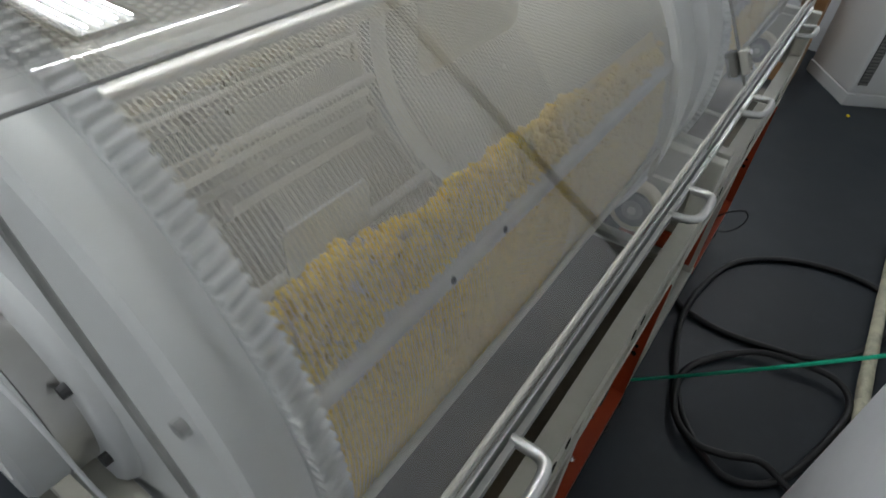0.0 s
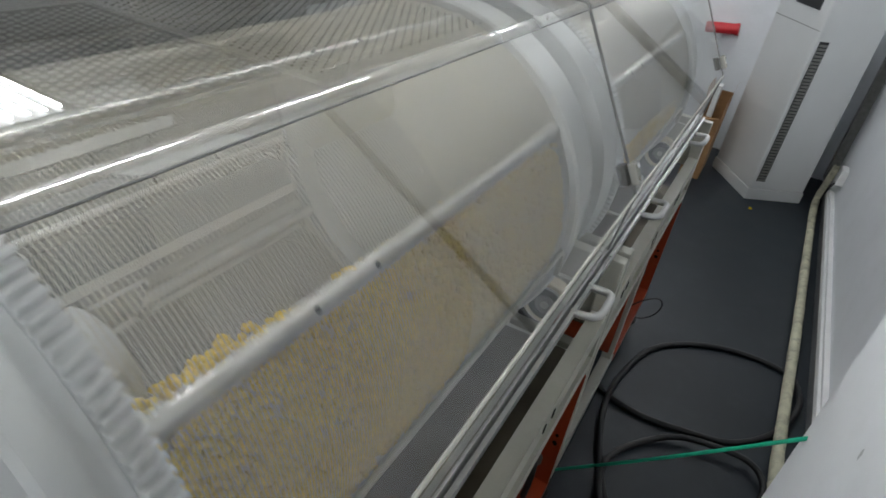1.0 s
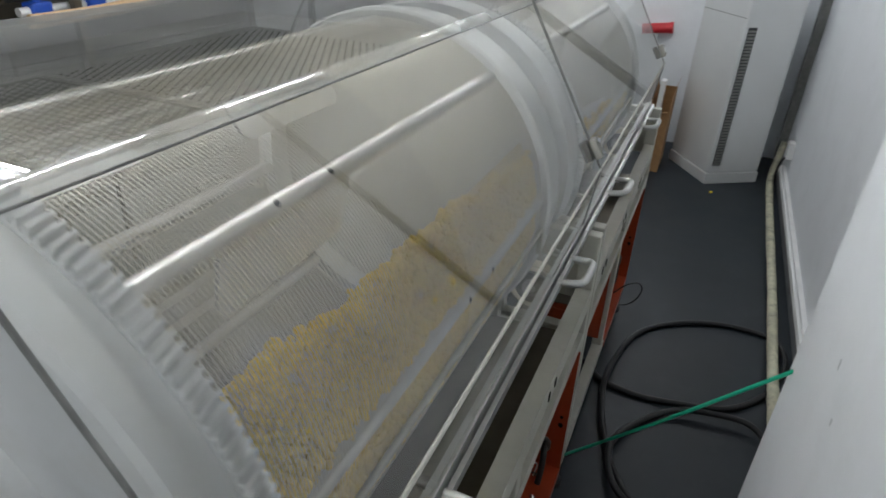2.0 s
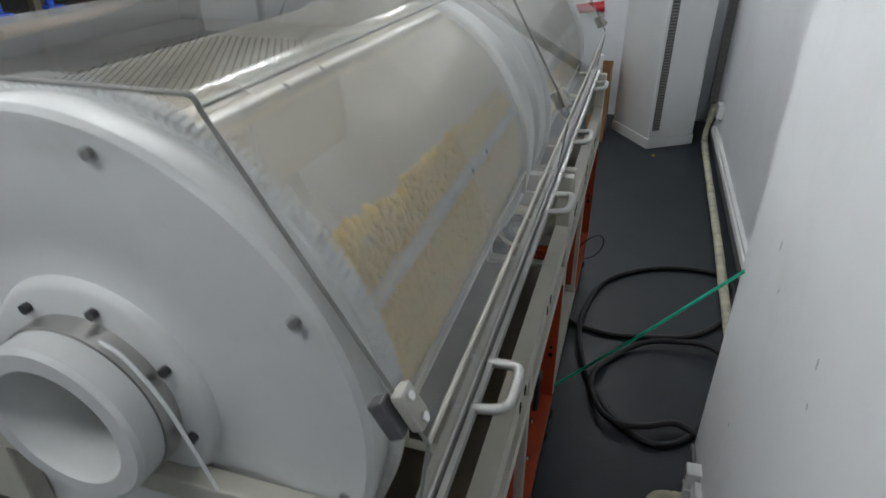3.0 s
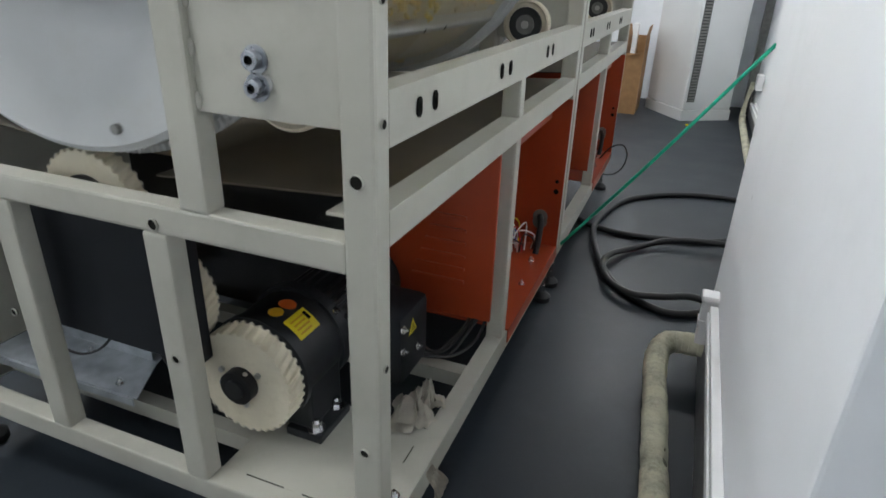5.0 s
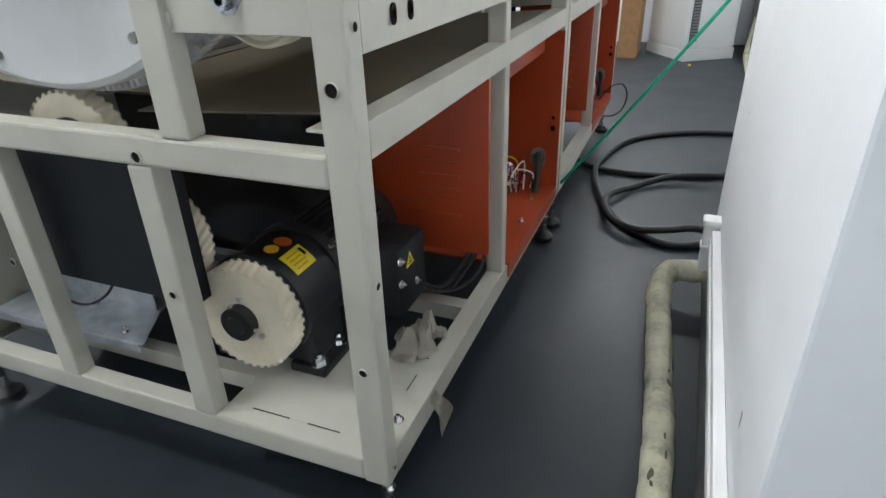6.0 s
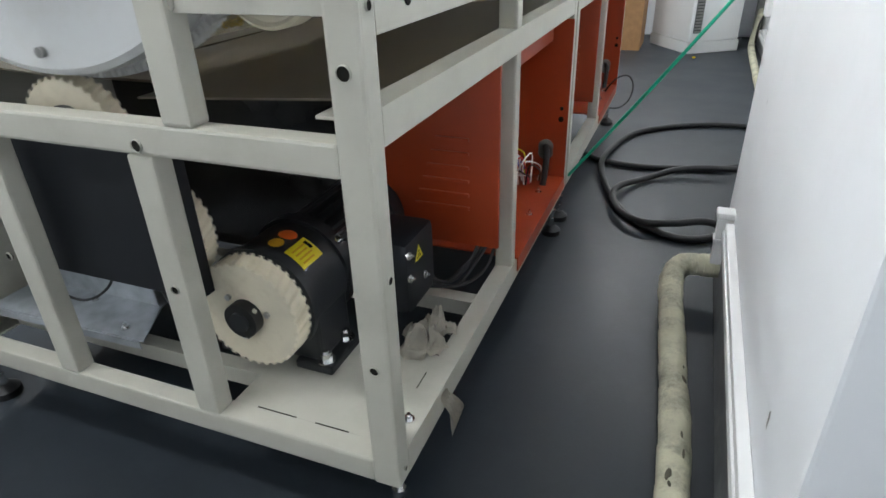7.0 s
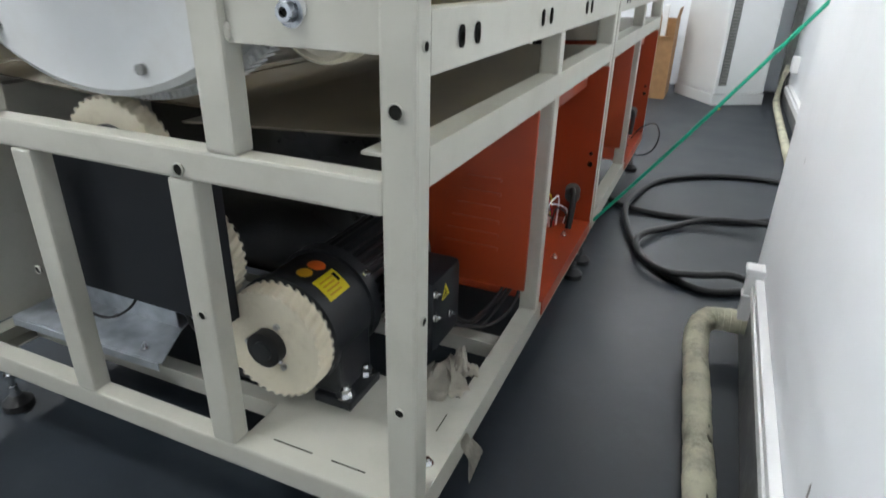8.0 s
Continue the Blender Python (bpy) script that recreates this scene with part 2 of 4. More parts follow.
def gear(bm, cx, cz, y0, y1, r0, r1, teeth, hole=0.0, rim=0.0, twist=0.0):
    """A toothed wheel along y; rim: how far the web is set back."""
    outer = []
    for i in range(teeth):
        for f, r in ((0.0, r0), (0.22, r0), (0.36, r1), (0.64, r1), (0.78, r0)):
            outer.append(((i + f) / teeth * math.tau, r))
    a_ring = [bm.verts.new((cx + r * math.cos(a), y0, cz + r * math.sin(a))) for a, r in outer]
    b_ring = [bm.verts.new((cx + r * math.cos(a + twist), y1, cz + r * math.sin(a + twist))) for a, r in outer]
    ia = [bm.verts.new((cx + (r0 * 0.86) * math.cos(a), y0, cz + (r0 * 0.86) * math.sin(a))) for a, r in outer]
    ib = [bm.verts.new((cx + (r0 * 0.86) * math.cos(a), y1, cz + (r0 * 0.86) * math.sin(a))) for a, r in outer]
    ha = [bm.verts.new((cx + max(hole, 0.004) * math.cos(a), y0 + rim, cz + max(hole, 0.004) * math.sin(a))) for a, r in outer]
    hb = [bm.verts.new((cx + max(hole, 0.004) * math.cos(a), y1 - rim, cz + max(hole, 0.004) * math.sin(a))) for a, r in outer]
    n = len(outer)
    for p, q in ((b_ring, a_ring), (a_ring, ia), (ib, b_ring), (ia, ha), (hb, ib), (ha, hb)):
        for k in range(n):
            bm.faces.new((p[k], p[(k + 1) % n], q[(k + 1) % n], q[k]))
    return bm


def part(name, bm, material, parent=None, label="", smooth=False):
    """Links a bmesh, given in world places, as one mesh object under its thing."""
    base = Vector((0, 0, 0))
    o = parent
    while o:
        base += o.location
        o = o.parent
    bmesh.ops.recalc_face_normals(bm, faces=bm.faces)
    bmesh.ops.translate(bm, verts=bm.verts, vec=-base)
    me = bpy.data.meshes.new(name)
    bm.to_mesh(me)
    bm.free()
    if smooth:
        me.shade_smooth()
        me.set_sharp_from_angle(angle=radians(35))
    me.materials.append(material)
    ob = new(name, me)
    ob.parent = parent
    if label:
        ob["label"] = label
    return ob


def at_origin(ob, place):
    """Moves an object's origin to a world place, its mesh staying where it is. For parts of one level."""
    base = ob.parent.location if ob.parent else Vector((0, 0, 0))
    d = Vector(place) - base - ob.location
    ob.data.transform(Matrix.Translation(-d))
    ob.location = ob.location + d
    return ob


def thing(name, label, category, place, group=""):
    e = new(name)
    e.empty_display_size = 0.1
    e.location = place
    return tagged(e, label, category, group)


def B(*a, bevel=0.0):
    return box(bmesh.new(), *a, bevel=bevel)


def R(*a, **k):
    return rod(bmesh.new(), *a, **k)


# ---- the room ----
structure = lambda ob, label, cat: tagged(ob, label, cat, kind="structure")
structure(part("floor", B(-5.4, 1.1, -3.2, 6.2, -0.1, 0), FLOOR), "dark blue-grey vinyl floor with a soft sheen", "floor")
structure(part("wall_east", B(0.9, 1.1, 1.27, 6.2, 0, 2.75), WALL), "white painted wall along the aisle", "wall")
structure(part("wall_column", B(0.535, 1.1, -0.06, 1.29, 0, 2.75, bevel=0.006), WALL), "white painted wall column with small scuffs", "wall")
structure(part("wall_near", B(0.9, 1.1, -3.2, -0.062, 0, 2.75), WALL), "white painted wall beside the column", "wall")
# out of direct view; added for the dark line mirrored in the cover
structure(part("trim_east", B(0.880, 0.8995, 1.79, 1.825, 0.19, 2.74, bevel=0.002), HINGE), "narrow dark upright trim on the white wall", "trim")
structure(part("wall_north", B(-5.4, 0.9, 5.95, 6.1, 0, 2.75), WALL), "white painted end wall", "wall")
structure(part("wall_south", B(-5.4, 0.9, -3.2, -3.0, 0, 2.75), WALL), "plain white wall", "wall")
structure(part("wall_west", B(-5.4, -5.2, -3.0, 5.95, 0, 2.75), WALL), "plain white wall", "wall")
structure(part("ceiling", B(-5.4, 1.1, -3.2, 6.2, 2.75, 2.85), CEIL), "white flat ceiling", "ceiling")


def ceiling_lamp(x, y):
    t = thing("ceiling_light", "dark ceiling light fitting with four bright tubes", "ceiling light", (x, y, 2.722), "ceiling lights")
    part("housing", B(x - 0.31, x + 0.31, y - 0.17, y + 0.17, 2.69, 2.7215, bevel=0.004), DARK, t, "dark lamp tray")
    for i in range(4):
        part("tube", R((x - 0.28, y - 0.105 + 0.07 * i, 2.674), (x + 0.28, y - 0.105 + 0.07 * i, 2.674), 0.0055, seg=12), TUBE, t, "glowing white tube", smooth=True)
    return t


first_lamp = ceiling_lamp(-2.79, 1.28)
# unseen copies, added and placed for the light and fold highlights they give
for lx, ly, turn in ((-0.95, 0.75, 90), (-0.95, 1.65, 90), (-0.75, -0.55, 0), (-0.95, 3.3, 90), (-2.62, -1.5, 0), (-4.75, 1.3, 0), (-0.1, 5.0, 0)):
    copy_thing(first_lamp, pose(lx, ly, 2.722 if lx < -2 and 0.2 < ly < 5 else 2.75, 0, 0, turn))


def studs(name, x0, x1, y0, y1, pitch, r, material, label):
    """Round studs or holes of a ceiling panel, in staggered rows."""
    bm = bmesh.new()
    j, y = 0, y0 + pitch / 2
    while y < y1:
        x = x0 + pitch * (0.5 + 0.5 * (j % 2))
        while x < x1:
            rod(bm, (x, y, 2.716), (x, y, 2.724), r, 8)
            x += pitch
        y += pitch * 0.87
        j += 1
    return tagged(part(name, bm, material), label, "ceiling", kind="stuff")


structure(part("ceiling_panel_1", B(-4.2, -2.36, 0.2, 2.62, 2.722, 2.7495, bevel=0.003), PANEL), "grey metal ceiling panel with pale studs", "ceiling panel")
structure(part("ceiling_panel_2", B(-4.2, -2.05, 2.66, 5.0, 2.722, 2.7495, bevel=0.003), CEIL), "white perforated ceiling panel", "ceiling panel")
studs("panel_studs", -4.15, -2.4, 0.25, 2.58, 0.072, 0.02, CEIL, "pale round studs of the ceiling panel")
# dark discs paint the shade inside the panel's holes
studs("panel_holes", -4.15, -2.2, 2.7, 4.95, 0.072, 0.011, DARK, "dark round holes of the ceiling panel")
# ---- END ROOM ----

# ---- the tumble dryer, two coupled modules ----
CX, CZ, WIDTH = -0.575, 1.262, 1.15
MODULE = 1.43
TURN_RATE = 105.0
START_ANGLE = 20.0
SHEET = 0.0007


def hole_cap(parent, at, axis, r=0.008):
    """A drilled hole: a black disc painting its shaded bore, with a thin painted lip round it."""
    d = Vector((0, 0, 0))
    d[axis] = 0.0025
    hole = part("bolt_hole", rod(bmesh.new(), Vector(at) - 0.2 * d, Vector(at) + d, r, 18), INK, parent, "dark drilled bolt hole")
    bm = bmesh.new()
    out = -1 if axis == 1 else 1
    u, v = [Vector((0, 0, 0)) for _ in range(2)]
    u[1 - axis], v[2] = 1, 1
    off = Vector((0, 0, 0))
    off[axis] = out * 0.0016
    rings = [[bm.verts.new(Vector(at) + off * h + rr * (math.cos(k * math.tau / 20) * u + math.sin(k * math.tau / 20) * v)) for k in range(20)] for rr, h in ((r, 0.0), (r * 1.16, 0.0), (r * 1.04, 1.8), (r, 1.7))]
    for a, b in zip(rings, rings[1:] + rings[:1]):
        for k in range(20):
            bm.faces.new((a[k], a[(k + 1) % 20], b[(k + 1) % 20], b[k]))
    part("hole_lip", bm, PAINT, hole, smooth=True)
    return hole


def bolt(parent, at, direction, r=0.011, length=0.014, name="bolt"):
    a = Vector(at)
    d = Vector(direction).normalized()
    bm = bmesh.new()
    rod(bm, a, a + d * 0.003, r * 1.55, 18)
    rod(bm, a + d * 0.003, a + d * (0.003 + length), r, 6)
    rod(bm, a + d * length, a + d * (length + 0.008), r * 0.55, 10)
    return part(name, bm, CHROME, parent, "bright zinc bolt")


def cap_screw(parent, at, r=0.0125):
    """A socket cap screw on a washer, its head towards -y."""
    x, y, z = at
    head = part("cap_screw", lathe(bmesh.new(), [(r * 0.5, y - 0.003), (r * 0.5, y - 0.016), (r * 0.9, y - 0.016), (r, y - 0.0145), (r, y - 0.003)], x, z, 28), SCREW, parent, "zinc-plated socket cap screw", smooth=True)
    part("washer", lathe(bmesh.new(), [(r * 0.6, y), (r * 0.6, y - 0.0028), (r * 1.5, y - 0.0028), (r * 1.5, y)], x, z, 28), SCREW, head)
    part("socket", R((x, y - 0.002, z), (x, y - 0.010, z), r * 0.55, seg=6), INK, head, "dark hexagon socket")
    return head


def frame_module(t, y0, front):
    """The square-tube frame of one module, from y0 on."""
    y1 = y0 + 1.41
    L = -WIDTH
    P = lambda n, *a, **k: part(n, B(*a, bevel=k.get("bevel", 0.0055)), PAINT, t)
    for x0, x1 in ((-0.05, 0.0), (L, L + 0.05)):
        for a, b in ((y0, y0 + 0.04), (y1 - 0.04, y1)):
            P("post", x0, x1, a, b, 0.157, 1.142)
        for a, b in ((y0 + 0.70, y0 + 0.74),):
            P("side_post", x0 + 0.003, x1 - 0.003, a, b, 0.207, 0.89)
    for a, b in ((y0 + 0.002, y0 + 0.042), (y1 - 0.042, y1 - 0.002)):
        P("bottom_rail", L + 0.05, -0.05, a, b, 0.157, 0.207)
        P("mid_rail", L + 0.05, -0.05, a, b, 0.715, 0.765)
        P("top_rail", L + 0.05, -0.05, a, b, 1.092, 1.14)
    for x0, x1 in ((-0.42, -0.37), (L + 0.37, L + 0.42)):
        P("lower_upright", x0, x1, y0 + 0.001, y0 + 0.041, 0.207, 0.715)
        P("lower_upright", x0, x1, y1 - 0.041, y1 - 0.001, 0.207, 0.715)
    for x0, x1 in ((-0.333, -0.28), (L + 0.28, L + 0.333)):
        P("upper_upright", x0, x1, y0 + 0.001, y0 + 0.041, 0.765, 1.092)
        P("upper_upright", x0, x1, y1 - 0.041, y1 - 0.001, 0.765, 1.092)
    for s, xa in ((1, 0.0), (-1, L)):
        o = lambda a, b: (min(xa - s * a, xa - s * b), max(xa - s * a, xa - s * b))
        # side rails are folded channels: a face and two flanges
        for n, z0, z1 in (("slotted_rail", 0.892, 0.966), ("side_rail", 0.753, 0.806), ("side_bottom_rail", 0.157, 0.215)):
            bm = bmesh.new()
            x = o(0.001, 0.005)
            box(bm, *x, y0 + 0.04, y1 - 0.04, z0, z1, bevel=0.001)
            x = o(0.0052, 0.045)
            box(bm, *x, y0 + 0.04, y1 - 0.04, z1 - 0.005, z1 - 0.001)
            box(bm, *x, y0 + 0.04, y1 - 0.04, z0 + 0.001, z0 + 0.005)
            part(n, bm, PAINT, t)
    # corner bearing plates with their rollers
    for x0, x1, rx in ((-0.28, -0.05, -0.165), (L + 0.05, L + 0.28, L + 0.165)):
        for a, b, s in ((y0 + 0.014, y0 + 0.020, 1), (y1 - 0.020, y1 - 0.014, -1)):
            pl = P("bearing_plate", x0, x1, a, b, 0.915, 1.094, bevel=0.001)
            ry = (a + b) / 2 + s * 0.06
            bm = lathe(bmesh.new(), [(0.02, ry - 0.024), (0.04, ry - 0.024), (0.043, ry - 0.014), (0.062, ry - 0.016), (0.067, ry - 0.022), (0.072, ry - 0.018), (0.072, ry + 0.018), (0.067, ry + 0.022), (0.062, ry + 0.016), (0.043, ry + 0.014), (0.04, ry + 0.024), (0.02, ry + 0.024)], rx, 0.962, 48)
            w = part("roller", bm, CREAM, t, "cream nylon support roller", smooth=True)
            part("roller_hub", R((rx, ry - 0.026, 0.962), (rx, ry + 0.026, 0.962), 0.051, seg=32), DARK, w, "dark bearing hub", smooth=True)
            part("bearing_cap", R((rx, ry - 0.029, 0.962), (rx, ry + 0.029, 0.962), 0.029, seg=24), GREY, w, "grey bearing cap", smooth=True)
            part("roller_axle", R((rx, a - s * 0.002, 0.962), (rx, ry + s * 0.032, 0.962), 0.012, seg=14), STEEL, w, "", smooth=True)
    # feet
    for x in (-0.03, L + 0.03):
        for y in (y0 + 0.05, y1 - 0.06):
            bm = bmesh.new()
            rod(bm, (x, y, 0.045), (x, y, 0.165), 0.0075, 14)
            f = part("foot", bm, CHROME, t, "threaded levelling foot", smooth=True)
            part("lock_nut", R((x, y, 0.085), (x, y, 0.097), 0.014, seg=6), CHROME, f)
            part("swivel", R((x, y, 0.034), (x, y, 0.062), 0.011, seg=14, r2=0.009), CHROME, f, smooth=True)
            bm = bmesh.new()
            rod(bm, (x, y, 0.0), (x, y, 0.018), 0.034, 28)
            rod(bm, (x, y, 0.018), (x, y, 0.036), 0.034, 28, r2=0.014)
            part("foot_pad", bm, RUBBER, f, "black rubber foot pad", smooth=True)


machine = thing("tumble_dryer", "beige steel-framed capsule tumble dryer with clear covers", "dryer", (CX, 0.69, 0), "coupled tumble dryers")
frame_module(machine, 0.0, True)
machine_far = thing("tumble_dryer", "beige steel-framed capsule tumble dryer coupled behind another", "dryer", (CX, 0.69 + MODULE, 0), "coupled tumble dryers")
frame_module(machine_far, MODULE, False)

# holes and bolts of the front corner
for at, ax, r in (((-0.027, 0.0, 0.854), 1, 0.0095), ((-0.027, 0.0, 0.408), 1, 0.0075), ((-0.391, 0.001, 0.731), 1, 0.009), ((-0.393, 0.001, 0.480), 1, 0.0075), ((-0.797, 0.001, 0.474), 1, 0.0075),
                  ((0.0, 0.018, 0.564), 0, 0.006), ((0.0, 0.018, 0.928), 0, 0.006), ((0.0, 0.018, 1.07), 0, 0.005), ((0.0, 0.02, 0.19), 0, 0.004)):
    hole_cap(machine, (at[0] + (0.001 if ax == 0 else 0), at[1] + (-0.001 if ax == 1 else 0), at[2]), ax, r)
for yy in (0.130, 0.187, 0.524, 0.583, 0.915, 0.972):
    for t, oy in ((machine, 0), (machine_far, MODULE)):
        bm = bmesh.new()
        for dz in (-0.006, 0.006):
            rod(bm, (0.0005, yy + oy, 0.93 + dz), (0.0022, yy + oy, 0.93 + dz), 0.0085, 14)
        box(bm, 0.0005, 0.0022, yy + oy - 0.0085, yy + oy + 0.0085, 0.924, 0.936)
        part("slot", bm, INK, t, "dark oblong slot")
for z in (0.992, 0.957):
    cap_screw(machine, (-0.177, 0.014, z))
for z in (0.93, 1.0, 1.06):
    bm = bmesh.new()
    bmesh.ops.create_icosphere(bm, subdivisions=2, radius=0.0075, matrix=Matrix.Translation((-0.279, 0.0125, z)) @ Matrix.Diagonal((0.8, 0.6, 1.7, 1)))
    part("weld_bead", bm, PAINT, machine, "painted weld bead", smooth=True)


# ---- drum ----
def drum(t, y0, front):
    o = t.location
    # end flange: front disc and toothed rim
    bm = bmesh.new()
    if front:
        lathe(bm, [(0.13, y0 + 0.03), (0.185, y0 + 0.03), (0.195, y0 + 0.036), (0.20, y0 + 0.047), (0.225, y0 + 0.052), (0.25, y0 + 0.0525), (0.28, y0 + 0.049), (0.31, y0 + 0.0455), (0.34, y0 + 0.044), (0.38, y0 + 0.0432), (0.438, y0 + 0.043), (0.448, y0 + 0.05),
                   (0.450, y0 + 0.058), (0.450, y0 + 0.082), (0.446, y0 + 0.088), (0.446, y0 + 0.104), (0.13, y0 + 0.104)], CX, CZ, 128)
    else:
        lathe(bm, [(0.40, y0 + 0.0), (0.445, y0 + 0.0), (0.45, y0 + 0.008), (0.45, y0 + 0.098), (0.40, y0 + 0.098)], CX, CZ, 128)
    body = part("drum", bm, WHITE_PLASTIC, t, "white nylon drum flange that turns", smooth=True)
    at_origin(body, (CX, y0, CZ))
    bm = bmesh.new()
    gear(bm, CX, CZ, y0 + 0.105, y0 + 0.136, 0.451, 0.464, 196, hole=0.405, twist=0.010)
    part("gear_ring", bm, WHITE_PLASTIC, body, "white toothed ring")
    # far ring
    bm = lathe(bmesh.new(), [(0.405, y0 + 1.19), (0.452, y0 + 1.19), (0.458, y0 + 1.196), (0.458, y0 + 1.24), (0.445, y0 + 1.25), (0.445, y0 + 1.33), (0.405, y0 + 1.33)], CX, CZ, 128)
    part("end_ring", bm, WHITE_PLASTIC, body, smooth=True)
    # unseen disc, added to give the drum's far end its pale haze
    bm = lathe(bmesh.new(), [(0.006, y0 + 1.24), (0.404, y0 + 1.26), (0.404, y0 + 1.268), (0.006, y0 + 1.248)], CX, CZ, 96)
    part("end_haze_disc", bm, WHITE_PLASTIC, body, "white disc added for the haze at the drum's far end", smooth=True)
    # perforated sheets, each with its own unrolled map
    seg, rs = 160, 0.437
    for ya, yb, material, words in ((0.137, 0.6995, SCREEN, "perforated pale sheet wrapped round the drum"), (0.7005, 1.19, SCREEN_FAR, "same perforated sheet, painted paler for the drum's bright far half")):
        me = bpy.data.meshes.new("screen")
        vs, fs, uvs = [], [], []
        # outer and inner face of the sheet, so that slanting views close the holes
        for shell, rr in enumerate((rs, rs - SHEET)):
            for k in range(seg):
                a = k * math.tau / seg
                for y in (ya, yb):
                    vs.append((rr * math.cos(a), y, rr * math.sin(a)))
            for k in range(seg):
                a, b = 2 * (k + shell * seg), 2 * ((k + 1) % seg + shell * seg)
                fs.append((a, b, b + 1, a + 1))
                for kk, y in ((k, ya), (k + 1, ya), (k + 1, yb), (k, yb)):
                    uvs.append((kk * math.tau / seg * rs, y))
        me.from_pydata(vs, [], fs)
        lay = me.uv_layers.new(name="UVMap")
        for i, u in enumerate(uvs):
            lay.data[i].uv = u
        me.shade_smooth()
        me.materials.append(material)
        sc = new("screen", me)
        sc.parent = body
        sc["label"] = words
    for k in range(8):
        a = radians(START_ANGLE + 45 * k)
        ux, uz = math.cos(a), math.sin(a)
        p = lambda r, y: (CX + r * ux, y, CZ + r * uz)
        bar = part("bar", R(p(0.425, y0 + 0.135), p(0.424, y0 + 1.19), 0.0165, seg=16), BAR, body, "dull steel lengthwise bar", smooth=True)
        ya = y0 + (0.433 if k % 2 == 0 else 0.757)
        for dy in (-0.062, 0.062):
            part("screw", R(p(0.43, ya + dy), p(0.442, ya + dy), 0.005, seg=10), DARK, bar)
        bm = bmesh.new()
        tx, tz = -uz, ux
        # a lifting plate stands inwards from its bar, with rounded free corners
        c = [(0.412, -0.15), (0.412, 0.15), (0.315, 0.15), (0.300, 0.135), (0.300, -0.135), (0.315, -0.15)]
        fr = [bm.verts.new((CX + r * ux - (0.41 - r) * 0.55 * tx, ya + d, CZ + r * uz - (0.41 - r) * 0.55 * tz)) for r, d in c]
        bk = [bm.verts.new(v.co + 0.008 * Vector((tx, 0, tz))) for v in fr]
        bm.faces.new(fr)
        bm.faces.new(bk[::-1])
        for i in range(len(c)):
            j = (i + 1) % len(c)
            bm.faces.new((fr[i], bk[i], bk[j], fr[j]))
        part("paddle", bm, WHITE_PLASTIC, bar, "white plastic lifting paddle")
    if front:
        for k in range(8):
            a = radians(START_ANGLE + 9 + 45 * k)
            for r, ya, yb in ((0.412, 0.034, 0.05), (0.165, 0.02, 0.036)):
                part("flange_screw", R((CX + r * math.cos(a), y0 + ya, CZ + r * math.sin(a)), (CX + r * math.cos(a), y0 + yb, CZ + r * math.sin(a)), 0.0085, seg=12), GREY if r > 0.3 else DARK, body)
        bm = lathe(bmesh.new(), [(0.11, y0 + 0.07), (0.145, y0 + 0.07), (0.145, y0 - 0.004), (0.11, y0 - 0.004)], CX, CZ, 72)
        part("bearing_band", bm, STEEL, body, "brushed steel bearing band", smooth=True)
        bm = lathe(bmesh.new(), [(0.095, y0 + 0.3), (0.10, y0 - 0.04), (0.106, y0 - 0.052), (0.134, y0 - 0.052), (0.141, y0 - 0.045), (0.141, y0 - 0.005), (0.109, y0 - 0.005), (0.103, y0 + 0.3)], CX, CZ, 72)
        part("inlet_collar", bm, WHITE_PLASTIC, body, "white open inlet collar", smooth=True)
    return body


drum_near = drum(machine, 0.0, True)
drum_far = drum(machine_far, MODULE, False)


# ---- clear covers ----
LOW_FOLD = (-0.028, 1.358)


def _moved(bm, m):
    bm.transform(m)
    return bm


